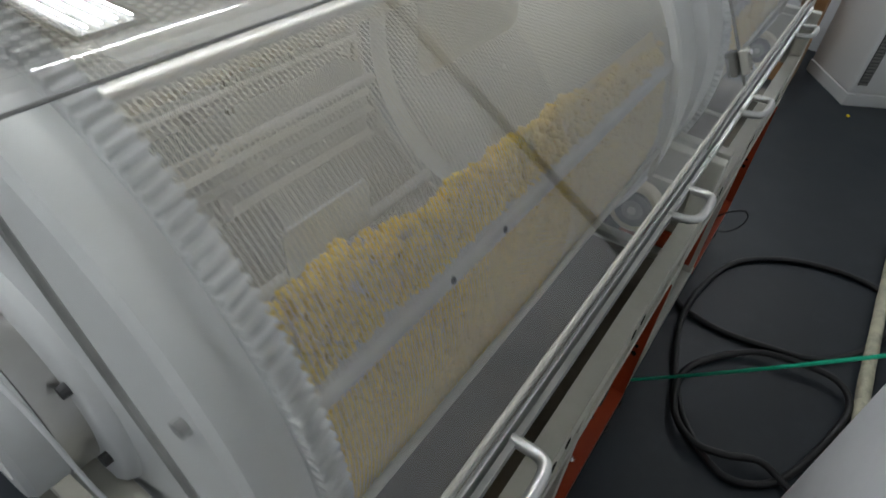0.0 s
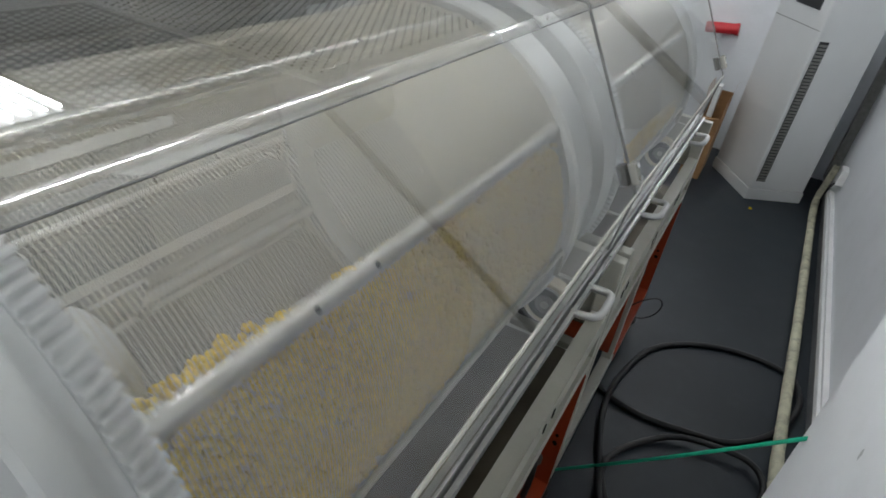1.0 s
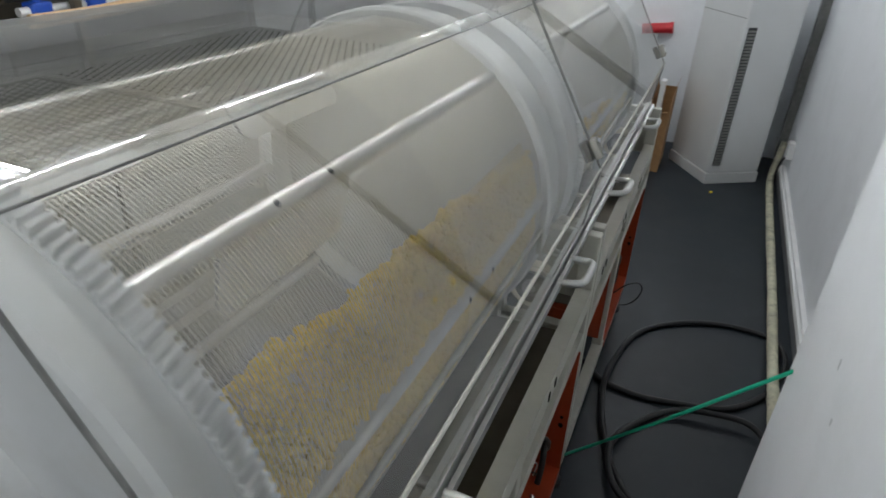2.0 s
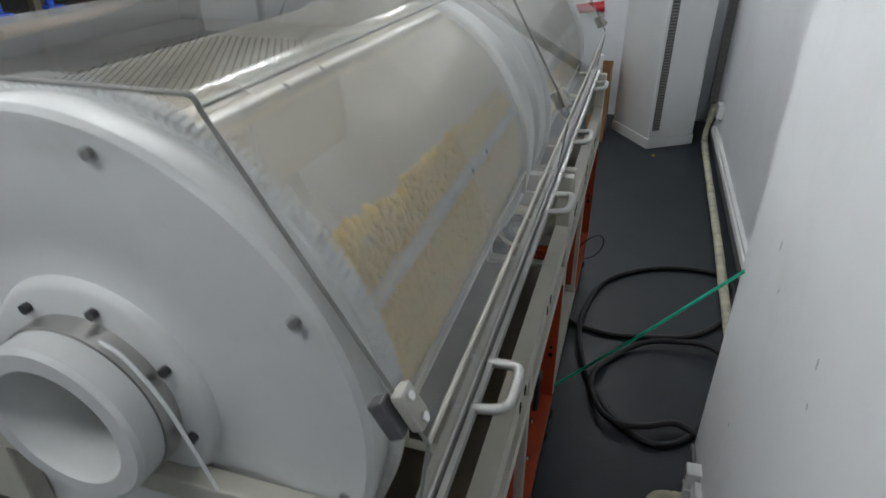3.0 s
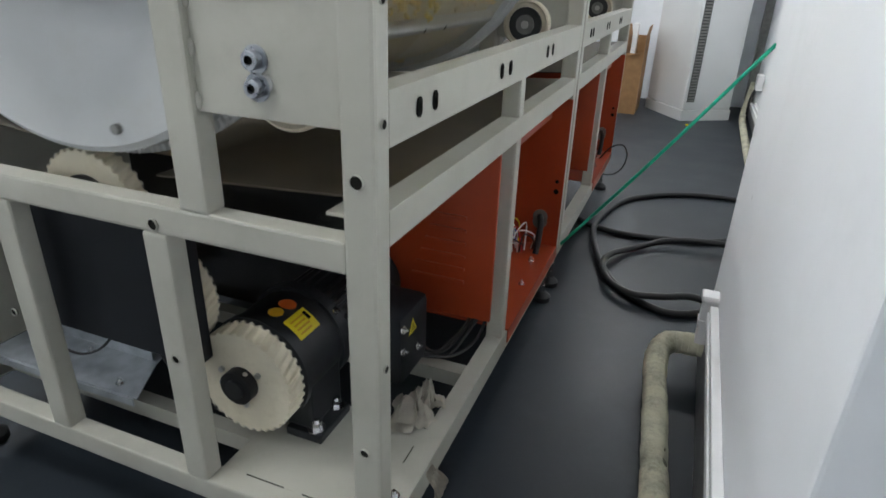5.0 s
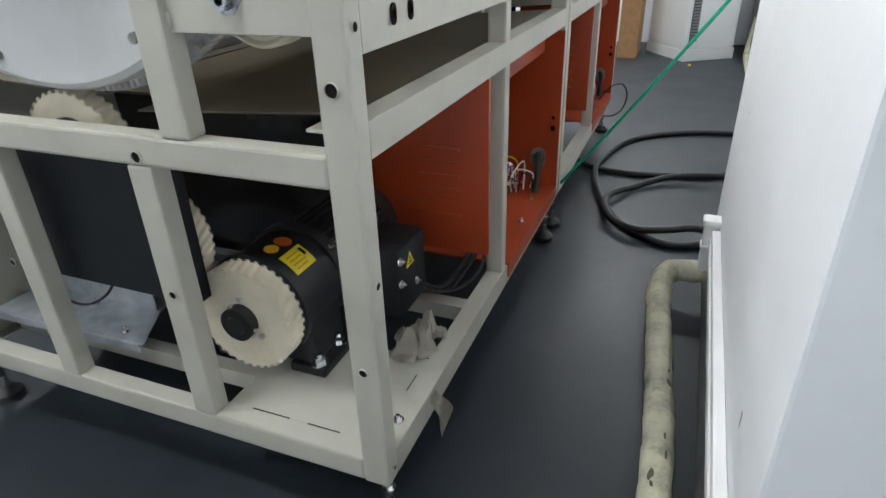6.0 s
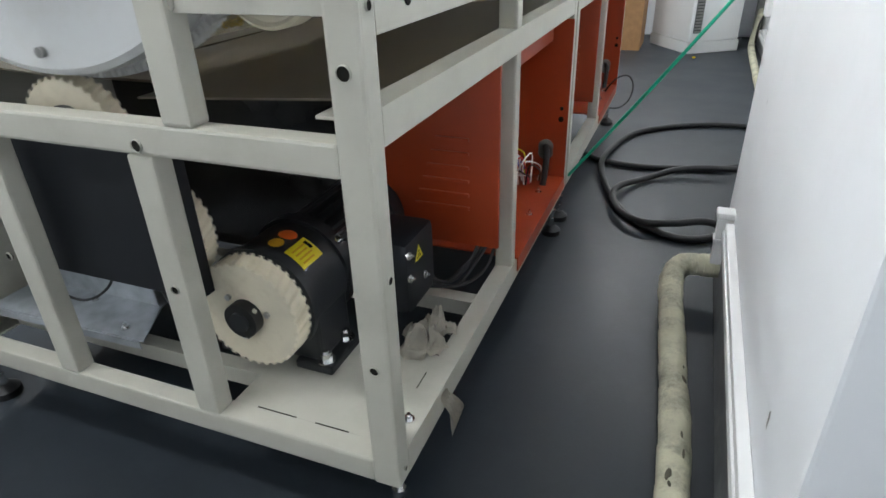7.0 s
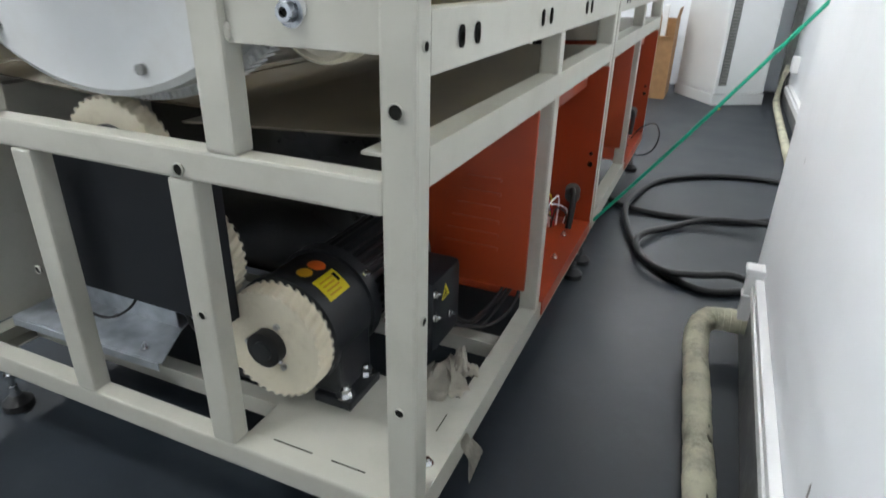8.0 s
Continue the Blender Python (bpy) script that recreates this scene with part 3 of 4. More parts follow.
def cover(t, y0):
    ya, yb = (y0 - 0.005 if y0 == 0 else y0 - 0.095), y0 + 1.33

    def prof(m):
        """The bent sheet's section on one side, from rail to crown; m mirrors it."""
        pts = [(-0.052, 1.175), (LOW_FOLD[0], LOW_FOLD[1] - 0.004)]
        pts2 = [LOW_FOLD, (-0.252, 1.742)]
        bend = [(-0.252, 1.742), (-0.2528, 1.746), (-0.2548, 1.750), (-0.258, 1.753), (-0.262, 1.7548), (-0.267, 1.7555), (-0.271, 1.7555)]
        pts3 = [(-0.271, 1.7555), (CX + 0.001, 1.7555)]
        f = lambda q: [(x if m > 0 else 2 * CX - x, z) for x, z in q]
        return f(pts), f(pts2), f(bend), f(pts3)
    for m in (1, -1):
        s = lambda x: x if m > 0 else 2 * CX - x
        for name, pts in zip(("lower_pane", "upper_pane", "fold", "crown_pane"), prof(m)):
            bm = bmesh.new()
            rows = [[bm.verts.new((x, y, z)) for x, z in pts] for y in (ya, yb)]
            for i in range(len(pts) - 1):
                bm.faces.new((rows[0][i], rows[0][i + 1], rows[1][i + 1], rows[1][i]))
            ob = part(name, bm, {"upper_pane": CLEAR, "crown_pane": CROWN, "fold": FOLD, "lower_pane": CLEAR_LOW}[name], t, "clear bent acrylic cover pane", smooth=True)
            ob.visible_shadow = False
            # the outer face of the sheet looks up and to the aisle
            if sum(p.normal.x + 0.5 * p.normal.z for p in ob.data.polygons) < 0:
                ob.data.flip_normals()
            # edge strips of the sheet at both ends
            for yy in (ya, yb):
                e = sweep(bmesh.new(), [(x, yy, z) for x, z in pts], 0.0028, 6)
                part("edge", e, GREY, ob, "dark cut edge of the sheet")
        # grey rod paints the darker line under the bend's highlight
        part("fold_line", sweep(bmesh.new(), [(s(-0.2525), ya, 1.7415), (s(-0.2525), yb, 1.7415)], 0.0016, 6), GREY, t, "thin dark line painted beside the fold's highlight")
        # aluminium rail along the bottom
        bm = bmesh.new()
        box(bm, *sorted((s(-0.068), s(-0.048))), ya - 0.012, yb, 1.146, 1.19, bevel=0.002)
        box(bm, *sorted((s(-0.044), s(-0.034))), ya, yb, 1.15, 1.172, bevel=0.001)
        rail = part("cover_rail", bm, ALU, t, "bright aluminium cover rail")
        for yy in (0.32, 1.11):
            y = y0 + yy if y0 == 0 else y0 + (0.27, 1.02)[yy > 0.5]
            h = smooth_path([(s(-0.045), y - 0.062, 1.166), (s(-0.02), y - 0.061, 1.168), (s(0.006), y - 0.056, 1.172), (s(0.018), y - 0.038, 1.176), (s(0.02), y, 1.178), (s(0.018), y + 0.038, 1.176), (s(0.006), y + 0.056, 1.172), (s(-0.02), y + 0.061, 1.168), (s(-0.045), y + 0.062, 1.166)], 5)
            part("handle", sweep(bmesh.new(), h, 0.0095, 12), ALU, rail, "bent aluminium pull handle", smooth=True)
        # opaque pale rod paints the bright line where the clear sheet bends
        part("low_bend_glint", sweep(bmesh.new(), [(s(LOW_FOLD[0]), ya, LOW_FOLD[1]), (s(LOW_FOLD[0]), yb, LOW_FOLD[1])], 0.0038, 8), STRIP, t, "pale rod painting the bright line of the lower bend", smooth=True)
        # end latches: a dark block and a pale bracket lying along the slope
        run = Vector((LOW_FOLD[0] + 0.252, 0, LOW_FOLD[1] - 1.742)).normalized()
        for y in (ya, yb):
            tilt = math.atan2(-run.z, run.x)
            m4 = Matrix.Translation((-0.252 + run.x * 0.385, y, 1.742 + run.z * 0.385)) @ Matrix.Rotation(tilt, 4, "Y")
            flip = Matrix.Identity(4) if m > 0 else Matrix.Translation((2 * CX, 0, 0)) @ Matrix.Diagonal((-1, 1, 1, 1))
            latch = part("latch", _moved(B(-0.027, 0.027, -0.026, -0.003, -0.024, -0.003, bevel=0.004), flip @ m4), HINGE, t, "dark grey plastic latch block")
            part("latch_bracket", _moved(B(-0.024, 0.030, -0.016, 0.014, 0.002, 0.020, bevel=0.005), flip @ m4), STRIP, latch, "pale plastic latch bracket")
            for dx in (-0.014, 0.018):
                part("latch_screw", _moved(R((dx, -0.004, 0.019), (dx, -0.004, 0.025), 0.006, seg=12), flip @ m4), CHROME, latch)


cover(machine, 0.0)
cover(machine_far, MODULE)

# ---- insides of the near module ----
def tilted_sheet(bm, x0, x1, y0, y1, z0, z1, th=0.003):
    v = [bm.verts.new(p) for p in ((x0, y0, z0), (x1, y0, z1), (x1, y1, z1), (x0, y1, z0), (x0, y0, z0 - th), (x1, y0, z1 - th), (x1, y1, z1 - th), (x0, y1, z0 - th))]
    for f in ((0, 1, 2, 3), (7, 6, 5, 4), (0, 4, 5, 1), (1, 5, 6, 2), (2, 6, 7, 3), (3, 7, 4, 0)):
        bm.faces.new([v[i] for i in f])
    return bm


for t, oy in ((machine, 0.0), (machine_far, MODULE)):
    part("drip_tray", tilted_sheet(bmesh.new(), -0.46, -0.045, oy + 0.085, oy + 1.36, 0.778, 0.802), TRAY_STEEL, t, "dull stainless drip tray below the drum")
    part("drip_tray", tilted_sheet(bmesh.new(), -0.69, -1.105, oy + 0.16, oy + 1.36, 0.778, 0.802), TRAY_STEEL, t, "dull stainless drip tray below the drum")
    part("tray_floor", B(-0.688, -0.462, oy + 0.20, oy + 1.36, 0.77, 0.775), TRAY_STEEL, t)
    for m in (1, -1):
        gx = -0.131 if m > 0 else -WIDTH + 0.131
        gb = part("guide_bar", R((gx, oy + 0.145, 1.222), (gx, oy + 1.182, 1.222), 0.0065, seg=14), STRIP, t, "pale round guide bar along the drum's flank", smooth=True)
        for gy in (0.150, 1.165):
            bm = B(*sorted((gx - m * 0.002, gx + m * 0.010)), oy + gy, oy + gy + 0.014, 1.160, 1.222, bevel=0.001)
            box(bm, *sorted((gx + m * 0.010, gx + m * 0.066)), oy + gy, oy + gy + 0.014, 1.160, 1.166)
            part("bar_bracket", bm, PAINT, gb)
    part("side_panel", B(-1.15, -1.146, oy + 0.045, oy + 1.365, 0.22, 0.89), PAINT, t, "beige sheet side panel")
    # added black sheet stands in for the shade inside the lower bay
    part("shade_panel", B(-1.10, -0.34, oy + 0.585, oy + 0.59, 0.21, 0.769), GLOSS_BLACK, t, "black sheet added for the shaded inside of the bay")
    # orange electrical housing in the lower bay
    x0 = -0.33
    bm = bmesh.new()
    box(bm, x0, -0.016, oy + 0.62, oy + 0.632, 0.305, 0.768, bevel=0.004)
    part("housing_front", bm, ORANGE, t, "orange pressed sheet housing", smooth=True)
    bm = B(x0, 0.004, oy + 0.745, oy + 1.365, 0.2155, 0.2195)
    box(bm, 0.0012, 0.004, oy + 0.745, oy + 1.365, 0.178, 0.2155)
    part("housing_floor", bm, ORANGE, t, "orange folded housing floor over the bottom rail")
    hb = part("housing_back", B(x0, 0.003, oy + 1.355, oy + 1.362, 0.2197, 0.74), ORANGE, t, "orange end panel with a round opening")
    part("housing_top", B(x0, -0.06, oy + 0.745, oy + 1.354, 0.715, 0.72), ORANGE, t)
    part("housing_lip", B(-0.065, -0.06, oy + 0.745, oy + 1.354, 0.675, 0.7145), ORANGE, t)
    part("housing_inner", B(-0.33, -0.325, oy + 0.745, oy + 1.354, 0.2135, 0.7145), ORANGE, t)
    for k in range(6):
        part("louvre", box(bmesh.new(), -0.23 + 0.012 * k, -0.088, oy + 0.613, oy + 0.6215, 0.40 + 0.034 * k, 0.409 + 0.034 * k, bevel=0.003), ORANGE, t, "pressed louvre")
    bm = bmesh.new()
    rod(bm, (-0.065, oy + 1.352, 0.305), (-0.065, oy + 1.3545, 0.305), 0.026, 24)
    rod(bm, (-0.065, oy + 1.352, 0.325), (-0.065, oy + 1.3545, 0.325), 0.026, 24)
    part("cable_opening", bm, GREY, hb, "round cable opening")
    for z in (0.424, 0.46):
        part("panel_hole", R((-0.02, oy + 1.351, z), (-0.018, oy + 1.3555, z), 0.009 if z < 0.44 else 0.006, seg=14), INK, hb)
# ---- END MACHINE ----

# ---- drive ----
def motor():
    mx, mz = -0.362, 0.360
    t = machine
    bm = B(-0.37, -0.046, 0.0435, 0.302, 0.199, 0.2085, bevel=0.001)
    box(bm, -0.372, -0.051, 0.004, 0.0435, 0.2072, 0.2085)
    part("base_plate", bm, PAINT, t, "beige folded motor base plate")
    for x0, x1, ya, yb in ((-0.315, -0.23, 0.0430, 0.0455), (-0.189, -0.12, 0.0430, 0.0455), (-0.0525, -0.0505, 0.193, 0.243)):
        part("cut_slot", B(x0, x1, ya, yb, 0.2084, 0.2091), INK, t, "thin cut slot")
    bolt(t, (-0.028, 0.104, 0.215), (0, 0, 1), 0.007, 0.006)
    g = part("motor", R((mx, 0.165, mz), (mx, 0.18, mz), 0.118, seg=48), BLACK_PAINT, t, "black geared drive motor with yellow stickers", smooth=True)
    bm = bmesh.new()
    rod(bm, (mx, 0.18, mz), (mx, 0.30, mz), 0.112, 48)
    rod(bm, (mx, 0.30, mz), (mx, 0.33, mz), 0.12, 48)
    part("gearbox", bm, BLACK_PAINT, g, smooth=True)
    bm = bmesh.new()
    gear(bm, mx, mz, 0.33, 0.56, 0.086, 0.104, 28, hole=0.02)
    part("finned_body", bm, BLACK_PAINT, g)
    part("fan_cowl", R((mx, 0.56, mz), (mx, 0.62, mz), 0.108, seg=40, r2=0.1), BLACK_PAINT, g, smooth=True)
    part("terminal_box", box(bmesh.new(), -0.245, -0.13, 0.35, 0.50, 0.255, 0.43, bevel=0.022), BLACK_PLATE, g, "black motor terminal box", smooth=True)
    bm = bmesh.new()
    box(bm, mx - 0.14, mx - 0.06, 0.17, 0.29, 0.207, 0.228, bevel=0.004)
    box(bm, mx + 0.05, mx + 0.135, 0.17, 0.29, 0.207, 0.228, bevel=0.004)
    box(bm, mx - 0.104, mx + 0.108, 0.182, 0.30, 0.226, 0.355, bevel=0.008)
    part("motor_foot", bm, BLACK_PAINT, g)
    for x in (mx + 0.112, mx - 0.115):
        for y in (0.19, 0.27):
            bolt(g, (x, y, 0.228), (0, 0, 1), 0.0125, 0.016)
    for y, z in ((0.355, 0.405), (0.355, 0.35), (0.30, 0.45), (0.43, 0.32)):
        bolt(g, (-0.13 if y != 0.30 else -0.26, y, z), (1, 0, 0.2), 0.006, 0.005)

    def sticker(name, a0, a1, ya, yb, r, material, round_=False, label=""):
        bm = bmesh.new()
        n = 10
        rows = []
        for i in range(n + 1):
            u = i / n
            a = radians(a0 + (a1 - a0) * u)
            h = (yb - ya) / 2 * (math.sqrt(max(0.0, 1 - (2 * u - 1) ** 2)) if round_ else 1.0)
            mid = (ya + yb) / 2
            rows.append([bm.verts.new((mx + r * math.cos(a), y, mz + r * math.sin(a))) for y in (mid - max(h, 0.0005), mid + max(h, 0.0005))])
        for a, b in zip(rows, rows[1:]):
            bm.faces.new((a[0], a[1], b[1], b[0]))
        return part(name, bm, material, g, label)
    sticker("yellow_sticker", 40, 66, 0.196, 0.264, 0.1135, YELLOW, label="yellow warning sticker with unreadable print")
    for k in range(4):
        sticker("print_bar", 44 + 5 * k, 46 + 5 * k, 0.206, 0.244 + 0.004 * (k % 2), 0.114, AMBER)
    sticker("print_bar", 52, 62, 0.249, 0.258, 0.1141, INK)
    sticker("round_sticker", 73, 89, 0.198, 0.230, 0.1135, AMBER, True, "small round amber sticker")
    sticker("round_sticker", 70, 90, 0.234, 0.268, 0.1137, REDORANGE, True, "round red-orange sticker")
    bm = bmesh.new()
    for x, r, s in ((-0.1292, 0.024, 0),):
        v = [bm.verts.new((x, 0.405 + r * math.cos(radians(90 + 120 * k)), 0.385 + r * math.sin(radians(90 + 120 * k)))) for k in range(3)]
        bm.faces.new(v)
    part("hazard_sticker", bm, YELLOW, g, "yellow triangular electrical hazard sticker")
    bm = bmesh.new()
    for z, w in ((0.378, 0.012), (0.384, 0.007), (0.391, 0.004)):
        box(bm, -0.1291, -0.1288, 0.405 - w, 0.405 + w, z, z + 0.003)
    part("hazard_mark", bm, INK, g)
    return mx, mz


MX, MZ = motor()


def toothed_wheel(name, x, z, y0, y1, r, label, hub=True):
    ob = part(name, gear(bmesh.new(), x, z, y0, y1, r - 0.006, r, 36, hole=0.02, rim=0.003, twist=0.12), CREAM, machine, label)
    at_origin(ob, (x, y0, z))
    if not hub:
        # dark disc paints the shade of this wheel's hollow centre; no bore is cut
        part("shaft_end_or_hollow", R((x, y0 - 0.004, z), (x, y0 + 0.01, z), 0.066, seg=32), DARK, ob, smooth=True)
        return ob
    part("wheel_hub", R((x, y0 - 0.02, z), (x, y0 + 0.004, z), 0.036, seg=32, r2=0.036), RUBBER, ob, "black clamping hub", smooth=True)
    part("shaft_end_or_hollow", R((x, y0 - 0.026, z), (x, y0 - 0.01, z), 0.02, seg=24), BLACK_PAINT, ob, smooth=True)
    for k in range(3):
        a = math.tau * k / 3 + 0.5
        part("hub_screw", R((x + 0.05 * math.cos(a), y0 - 0.004, z + 0.05 * math.sin(a)), (x + 0.05 * math.cos(a), y0 + 0.006, z + 0.05 * math.sin(a)), 0.006, seg=10), STEEL, ob)
    for a in (0.9, 3.0):
        part("set_screw", R((x + 0.034 * math.cos(a), y0 - 0.012, z + 0.034 * math.sin(a)), (x + 0.041 * math.cos(a), y0 - 0.012, z + 0.041 * math.sin(a)), 0.005, seg=10), CHROME, ob)
    return ob


wheel_motor = toothed_wheel("drive_wheel", MX, MZ, 0.115, 0.16, 0.114, "cream nylon drive gear on the motor shaft")
wheel_idler = toothed_wheel("idler_wheel", -0.545, 0.505, 0.126, 0.16, 0.112, "cream nylon idler gear")
wheel_top = toothed_wheel("pinion_wheel", -0.630, 0.688, 0.082, 0.118, 0.114, "cream nylon pinion below the drum ring", False)

# black guard plate, galvanised bracket and cables
part("guard_plate", B(-0.86, -0.425, 0.070, 0.078, 0.41, 0.713, bevel=0.002), BLACK_PLATE, machine, "black plastic guard plate")
part("guard_edge", B(-0.444, -0.424, 0.079, 0.114, 0.405, 0.713, bevel=0.002), BLACK_PLATE, machine)
bm = bmesh.new()
outline = ((-1.10, 0.086), (-0.640, 0.097), (-0.70, 0.21), (-0.745, 0.36), (-1.10, 0.36))
low, top_ring = ([bm.verts.new((x, y, z)) for x, y in outline] for z in (0.242, 0.245))
bm.faces.new(low[::-1])
bm.faces.new(top_ring)
for k in range(5):
    bm.faces.new((low[k], low[(k + 1) % 5], top_ring[(k + 1) % 5], top_ring[k]))
zb = part("zinc_bracket", bm, ZINC, machine, "galvanised folded bracket")
part("bracket_lip", _moved(B(-0.222, 0.222, -0.0015, 0.0015, 0.224, 0.2425), Matrix.Translation((-0.872, 0.0895, 0)) @ Matrix.Rotation(math.atan2(0.011, 0.46), 4, "Z")), ZINC, zb)
part("bracket_back", B(-1.10, -0.715, 0.215, 0.218, 0.2455, 0.44), ZINC, zb)
for x, y in ((-0.715, 0.122), (-0.878, 0.188), (-0.80, 0.29), (-1.02, 0.15)):
    bolt(machine, (x, y, 0.245), (0, 0, 1), 0.0065, 0.007)
part("cross_bar", B(-0.37, -0.33, 0.5, 1.3, 0.165, 0.2), PAINT, machine)
part("cross_bar", B(-1.10, -0.372, 0.128, 0.162, 0.165, 0.205), PAINT, machine)
part("cross_bar", B(-1.11, -0.05, 0.52, 0.56, 0.165, 0.205), PAINT, machine)
for k in range(3):
    pts = smooth_path([(-0.62 + 0.02 * k, 0.15, 0.40), (-0.58 + 0.02 * k, 0.14, 0.33), (-0.53, 0.15, 0.29 + 0.012 * k), (-0.47, 0.18, 0.285 + 0.01 * k), (-0.44, 0.2, 0.31)], 6)
    part("cable", sweep(bmesh.new(), pts, 0.005, 8), RUBBER, machine, "black cable", smooth=True)
for k in range(4):
    pts = smooth_path([(-0.15, 0.50, 0.28 - 0.012 * k), (-0.135 + 0.018 * k, 0.55, 0.228 + 0.006 * (k % 2)), (-0.115 + 0.020 * k, 0.60 + 0.02 * k, 0.232 + 0.012 * (k % 3)), (-0.085 + 0.014 * k, 0.66 + 0.015 * k, 0.275 + 0.012 * k), (-0.095 + 0.01 * k, 0.75, 0.31 + 0.012 * (k % 2)), (-0.12, 0.85, 0.29)], 6)
    part("cable", sweep(bmesh.new(), pts, 0.0045, 8), RUBBER, machine, "black cable", smooth=True)

part("tab", B(-0.105, -0.0505, 0.045, 0.10, 0.781, 0.786, bevel=0.001), PAINT, machine, "small beige welded tab")
part("tab_leg", B(-0.0555, -0.0505, 0.045, 0.10, 0.765, 0.7805), PAINT, machine)
pts = smooth_path([(-0.97, 0.13, 0.43), (-0.94, 0.12, 0.36), (-0.87, 0.11, 0.315), (-0.79, 0.11, 0.31), (-0.73, 0.13, 0.35), (-0.71, 0.15, 0.43)], 8)
part("cable", sweep(bmesh.new(), pts, 0.003, 8), RUBBER, machine, "thin black drooping cable", smooth=True)
duct = part("duct_ring", lathe(bmesh.new(), [(0.10, 0.30), (0.105, 0.30), (0.105, 0.34), (0.10, 0.34)], -0.80, 0.36, 48), ZINC, machine, "galvanised round duct end", smooth=True)

# ---- aisle: cable coil, cord, lagged pipe, trunking ----
def bent(name, pts, r, material, label, cat, steps=8, seg=12, parent=None):
    ob = part(name, sweep(bmesh.new(), smooth_path(pts, steps), r, seg), material, parent, label, smooth=True)
    return tagged(ob, label, cat) if parent is None else ob


bent("power_cable", [(-0.12, 2.28, 0.014), (-0.03, 2.2, 0.014), (0.03, 2.14, 0.016), (0.2, 2.11, 0.014), (0.39, 2.14, 0.014), (0.58, 2.2, 0.014), (0.725, 2.35, 0.016), (0.82, 2.56, 0.03), (0.827, 2.74, 0.03), (0.755, 2.87, 0.016), (0.54, 2.88, 0.014), (0.32, 2.79, 0.014), (0.14, 2.61, 0.014), (0.06, 2.33, 0.016), (0.05, 2.04, 0.038), (0.11, 1.79, 0.02), (0.2, 1.59, 0.014),
     (0.31, 1.47, 0.014), (0.42, 1.42, 0.014), (0.535, 1.48, 0.014), (0.617, 1.61, 0.014), (0.70, 1.85, 0.014), (0.73, 2.02, 0.03), (0.66, 2.11, 0.04), (0.49, 2.10, 0.04), (0.36, 2.06, 0.03), (0.24, 1.95, 0.016), (0.16, 1.8, 0.036), (0.145, 1.68, 0.036), (0.19, 1.54, 0.036), (0.28, 1.47, 0.036), (0.39, 1.49, 0.038), (0.5, 1.54, 0.036), (0.62, 1.5, 0.02), (0.8, 1.45, 0.016), (0.88, 1.5, 0.016)],
     0.0135, RUBBER, "thick black rubber cable coiled on the floor", "cable")
bent("green_cord", [(0.002, 1.455, 0.19), (0.27, 1.353, 0.565), (0.536, 1.25, 0.955)], 0.0055, GREEN, "taut green cord from the column to the dryer frame", "cord", 4, 8)

# lagged pipe at the column, with an elbow into the wall, and a second run along the far wall
def lagged(name, pts, r, label):
    def rad(u):
        wrap = (u * 27 + 0.25 * math.sin(u * 9)) % 1.0
        return r * (0.985 + 0.055 * wrap + 0.018 * math.sin(u * 97) + 0.025 * math.sin(u * 41 + 1))
    ob = part(name, sweep(bmesh.new(), smooth_path(pts, 34), rad, 20), LAG, None, label, smooth=True)
    return tagged(ob, label, "pipe")


lag_near = lagged("lagged_pipe", [(0.445, -0.9, 0.034), (0.443, -0.4, 0.034), (0.442, 0.1, 0.034), (0.44, 0.4, 0.035), (0.425, 0.62, 0.04), (0.412, 0.8, 0.05), (0.398, 0.95, 0.07), (0.40, 1.03, 0.085), (0.425, 1.078, 0.095), (0.47, 1.088, 0.098), (0.53, 1.088, 0.10)], 0.033,
       "cream-lagged pipe on the floor with an elbow into the wall")
lagged("lagged_pipe", [(0.80, 1.32, 0.03), (0.77, 2.0, 0.03), (0.775, 2.6, 0.03), (0.79, 3.3, 0.03), (0.80, 4.2, 0.03), (0.815, 5.1, 0.03), (0.83, 5.35, 0.06), (0.85, 5.45, 0.16), (0.87, 5.5, 0.3)], 0.026,
       "cream-lagged pipe along the foot of the far wall")
structure(part("baseboard_column", B(0.522, 0.5345, -0.058, 1.28, 0.001, 0.20, bevel=0.003), SKIRT), "dark grey coved skirting with scuffs", "baseboard")
rng = random.Random(77)
for k in range(26):
    y = -0.75 + 0.055 * k + rng.uniform(-0.02, 0.02)
    x, w = 0.443 + rng.uniform(-0.012, 0.010), rng.uniform(0.003, 0.007)
    bm = bmesh.new()
    bmesh.ops.create_icosphere(bm, subdivisions=2, radius=1.0, matrix=Matrix.Translation((x, y, 0.0655 - 14 * (x - 0.443) ** 2)) @ Matrix.Rotation(rng.uniform(-0.4, 0.4), 4, "Z") @ Matrix.Diagonal((w, rng.uniform(0.008, 0.03), 0.0022, 1)))
    part("torn_patch", bm, SCUFF, lag_near, "dark torn patch in the lagging", smooth=True)
structure(part("baseboard_east", B(0.878, 0.8995, 1.30, 5.94, 0.001, 0.11, bevel=0.003), SKIRT), "dark grey coved skirting", "baseboard")
tr = thing("cable_trunking", "white plastic cable trunking along the foot of the column", "trunking", (0.515, 0.5, 0.22))
part("lower_duct", B(0.508, 0.534, -0.058, 1.06, 0.205, 0.232, bevel=0.003), TRUNK, tr)
part("upper_duct", B(0.512, 0.534, -0.058, 1.05, 0.2345, 0.258, bevel=0.003), TRUNK, tr)
part("riser", B(0.492, 0.534, 1.062, 1.10, 0.10, 0.262, bevel=0.004), TRUNK, tr)
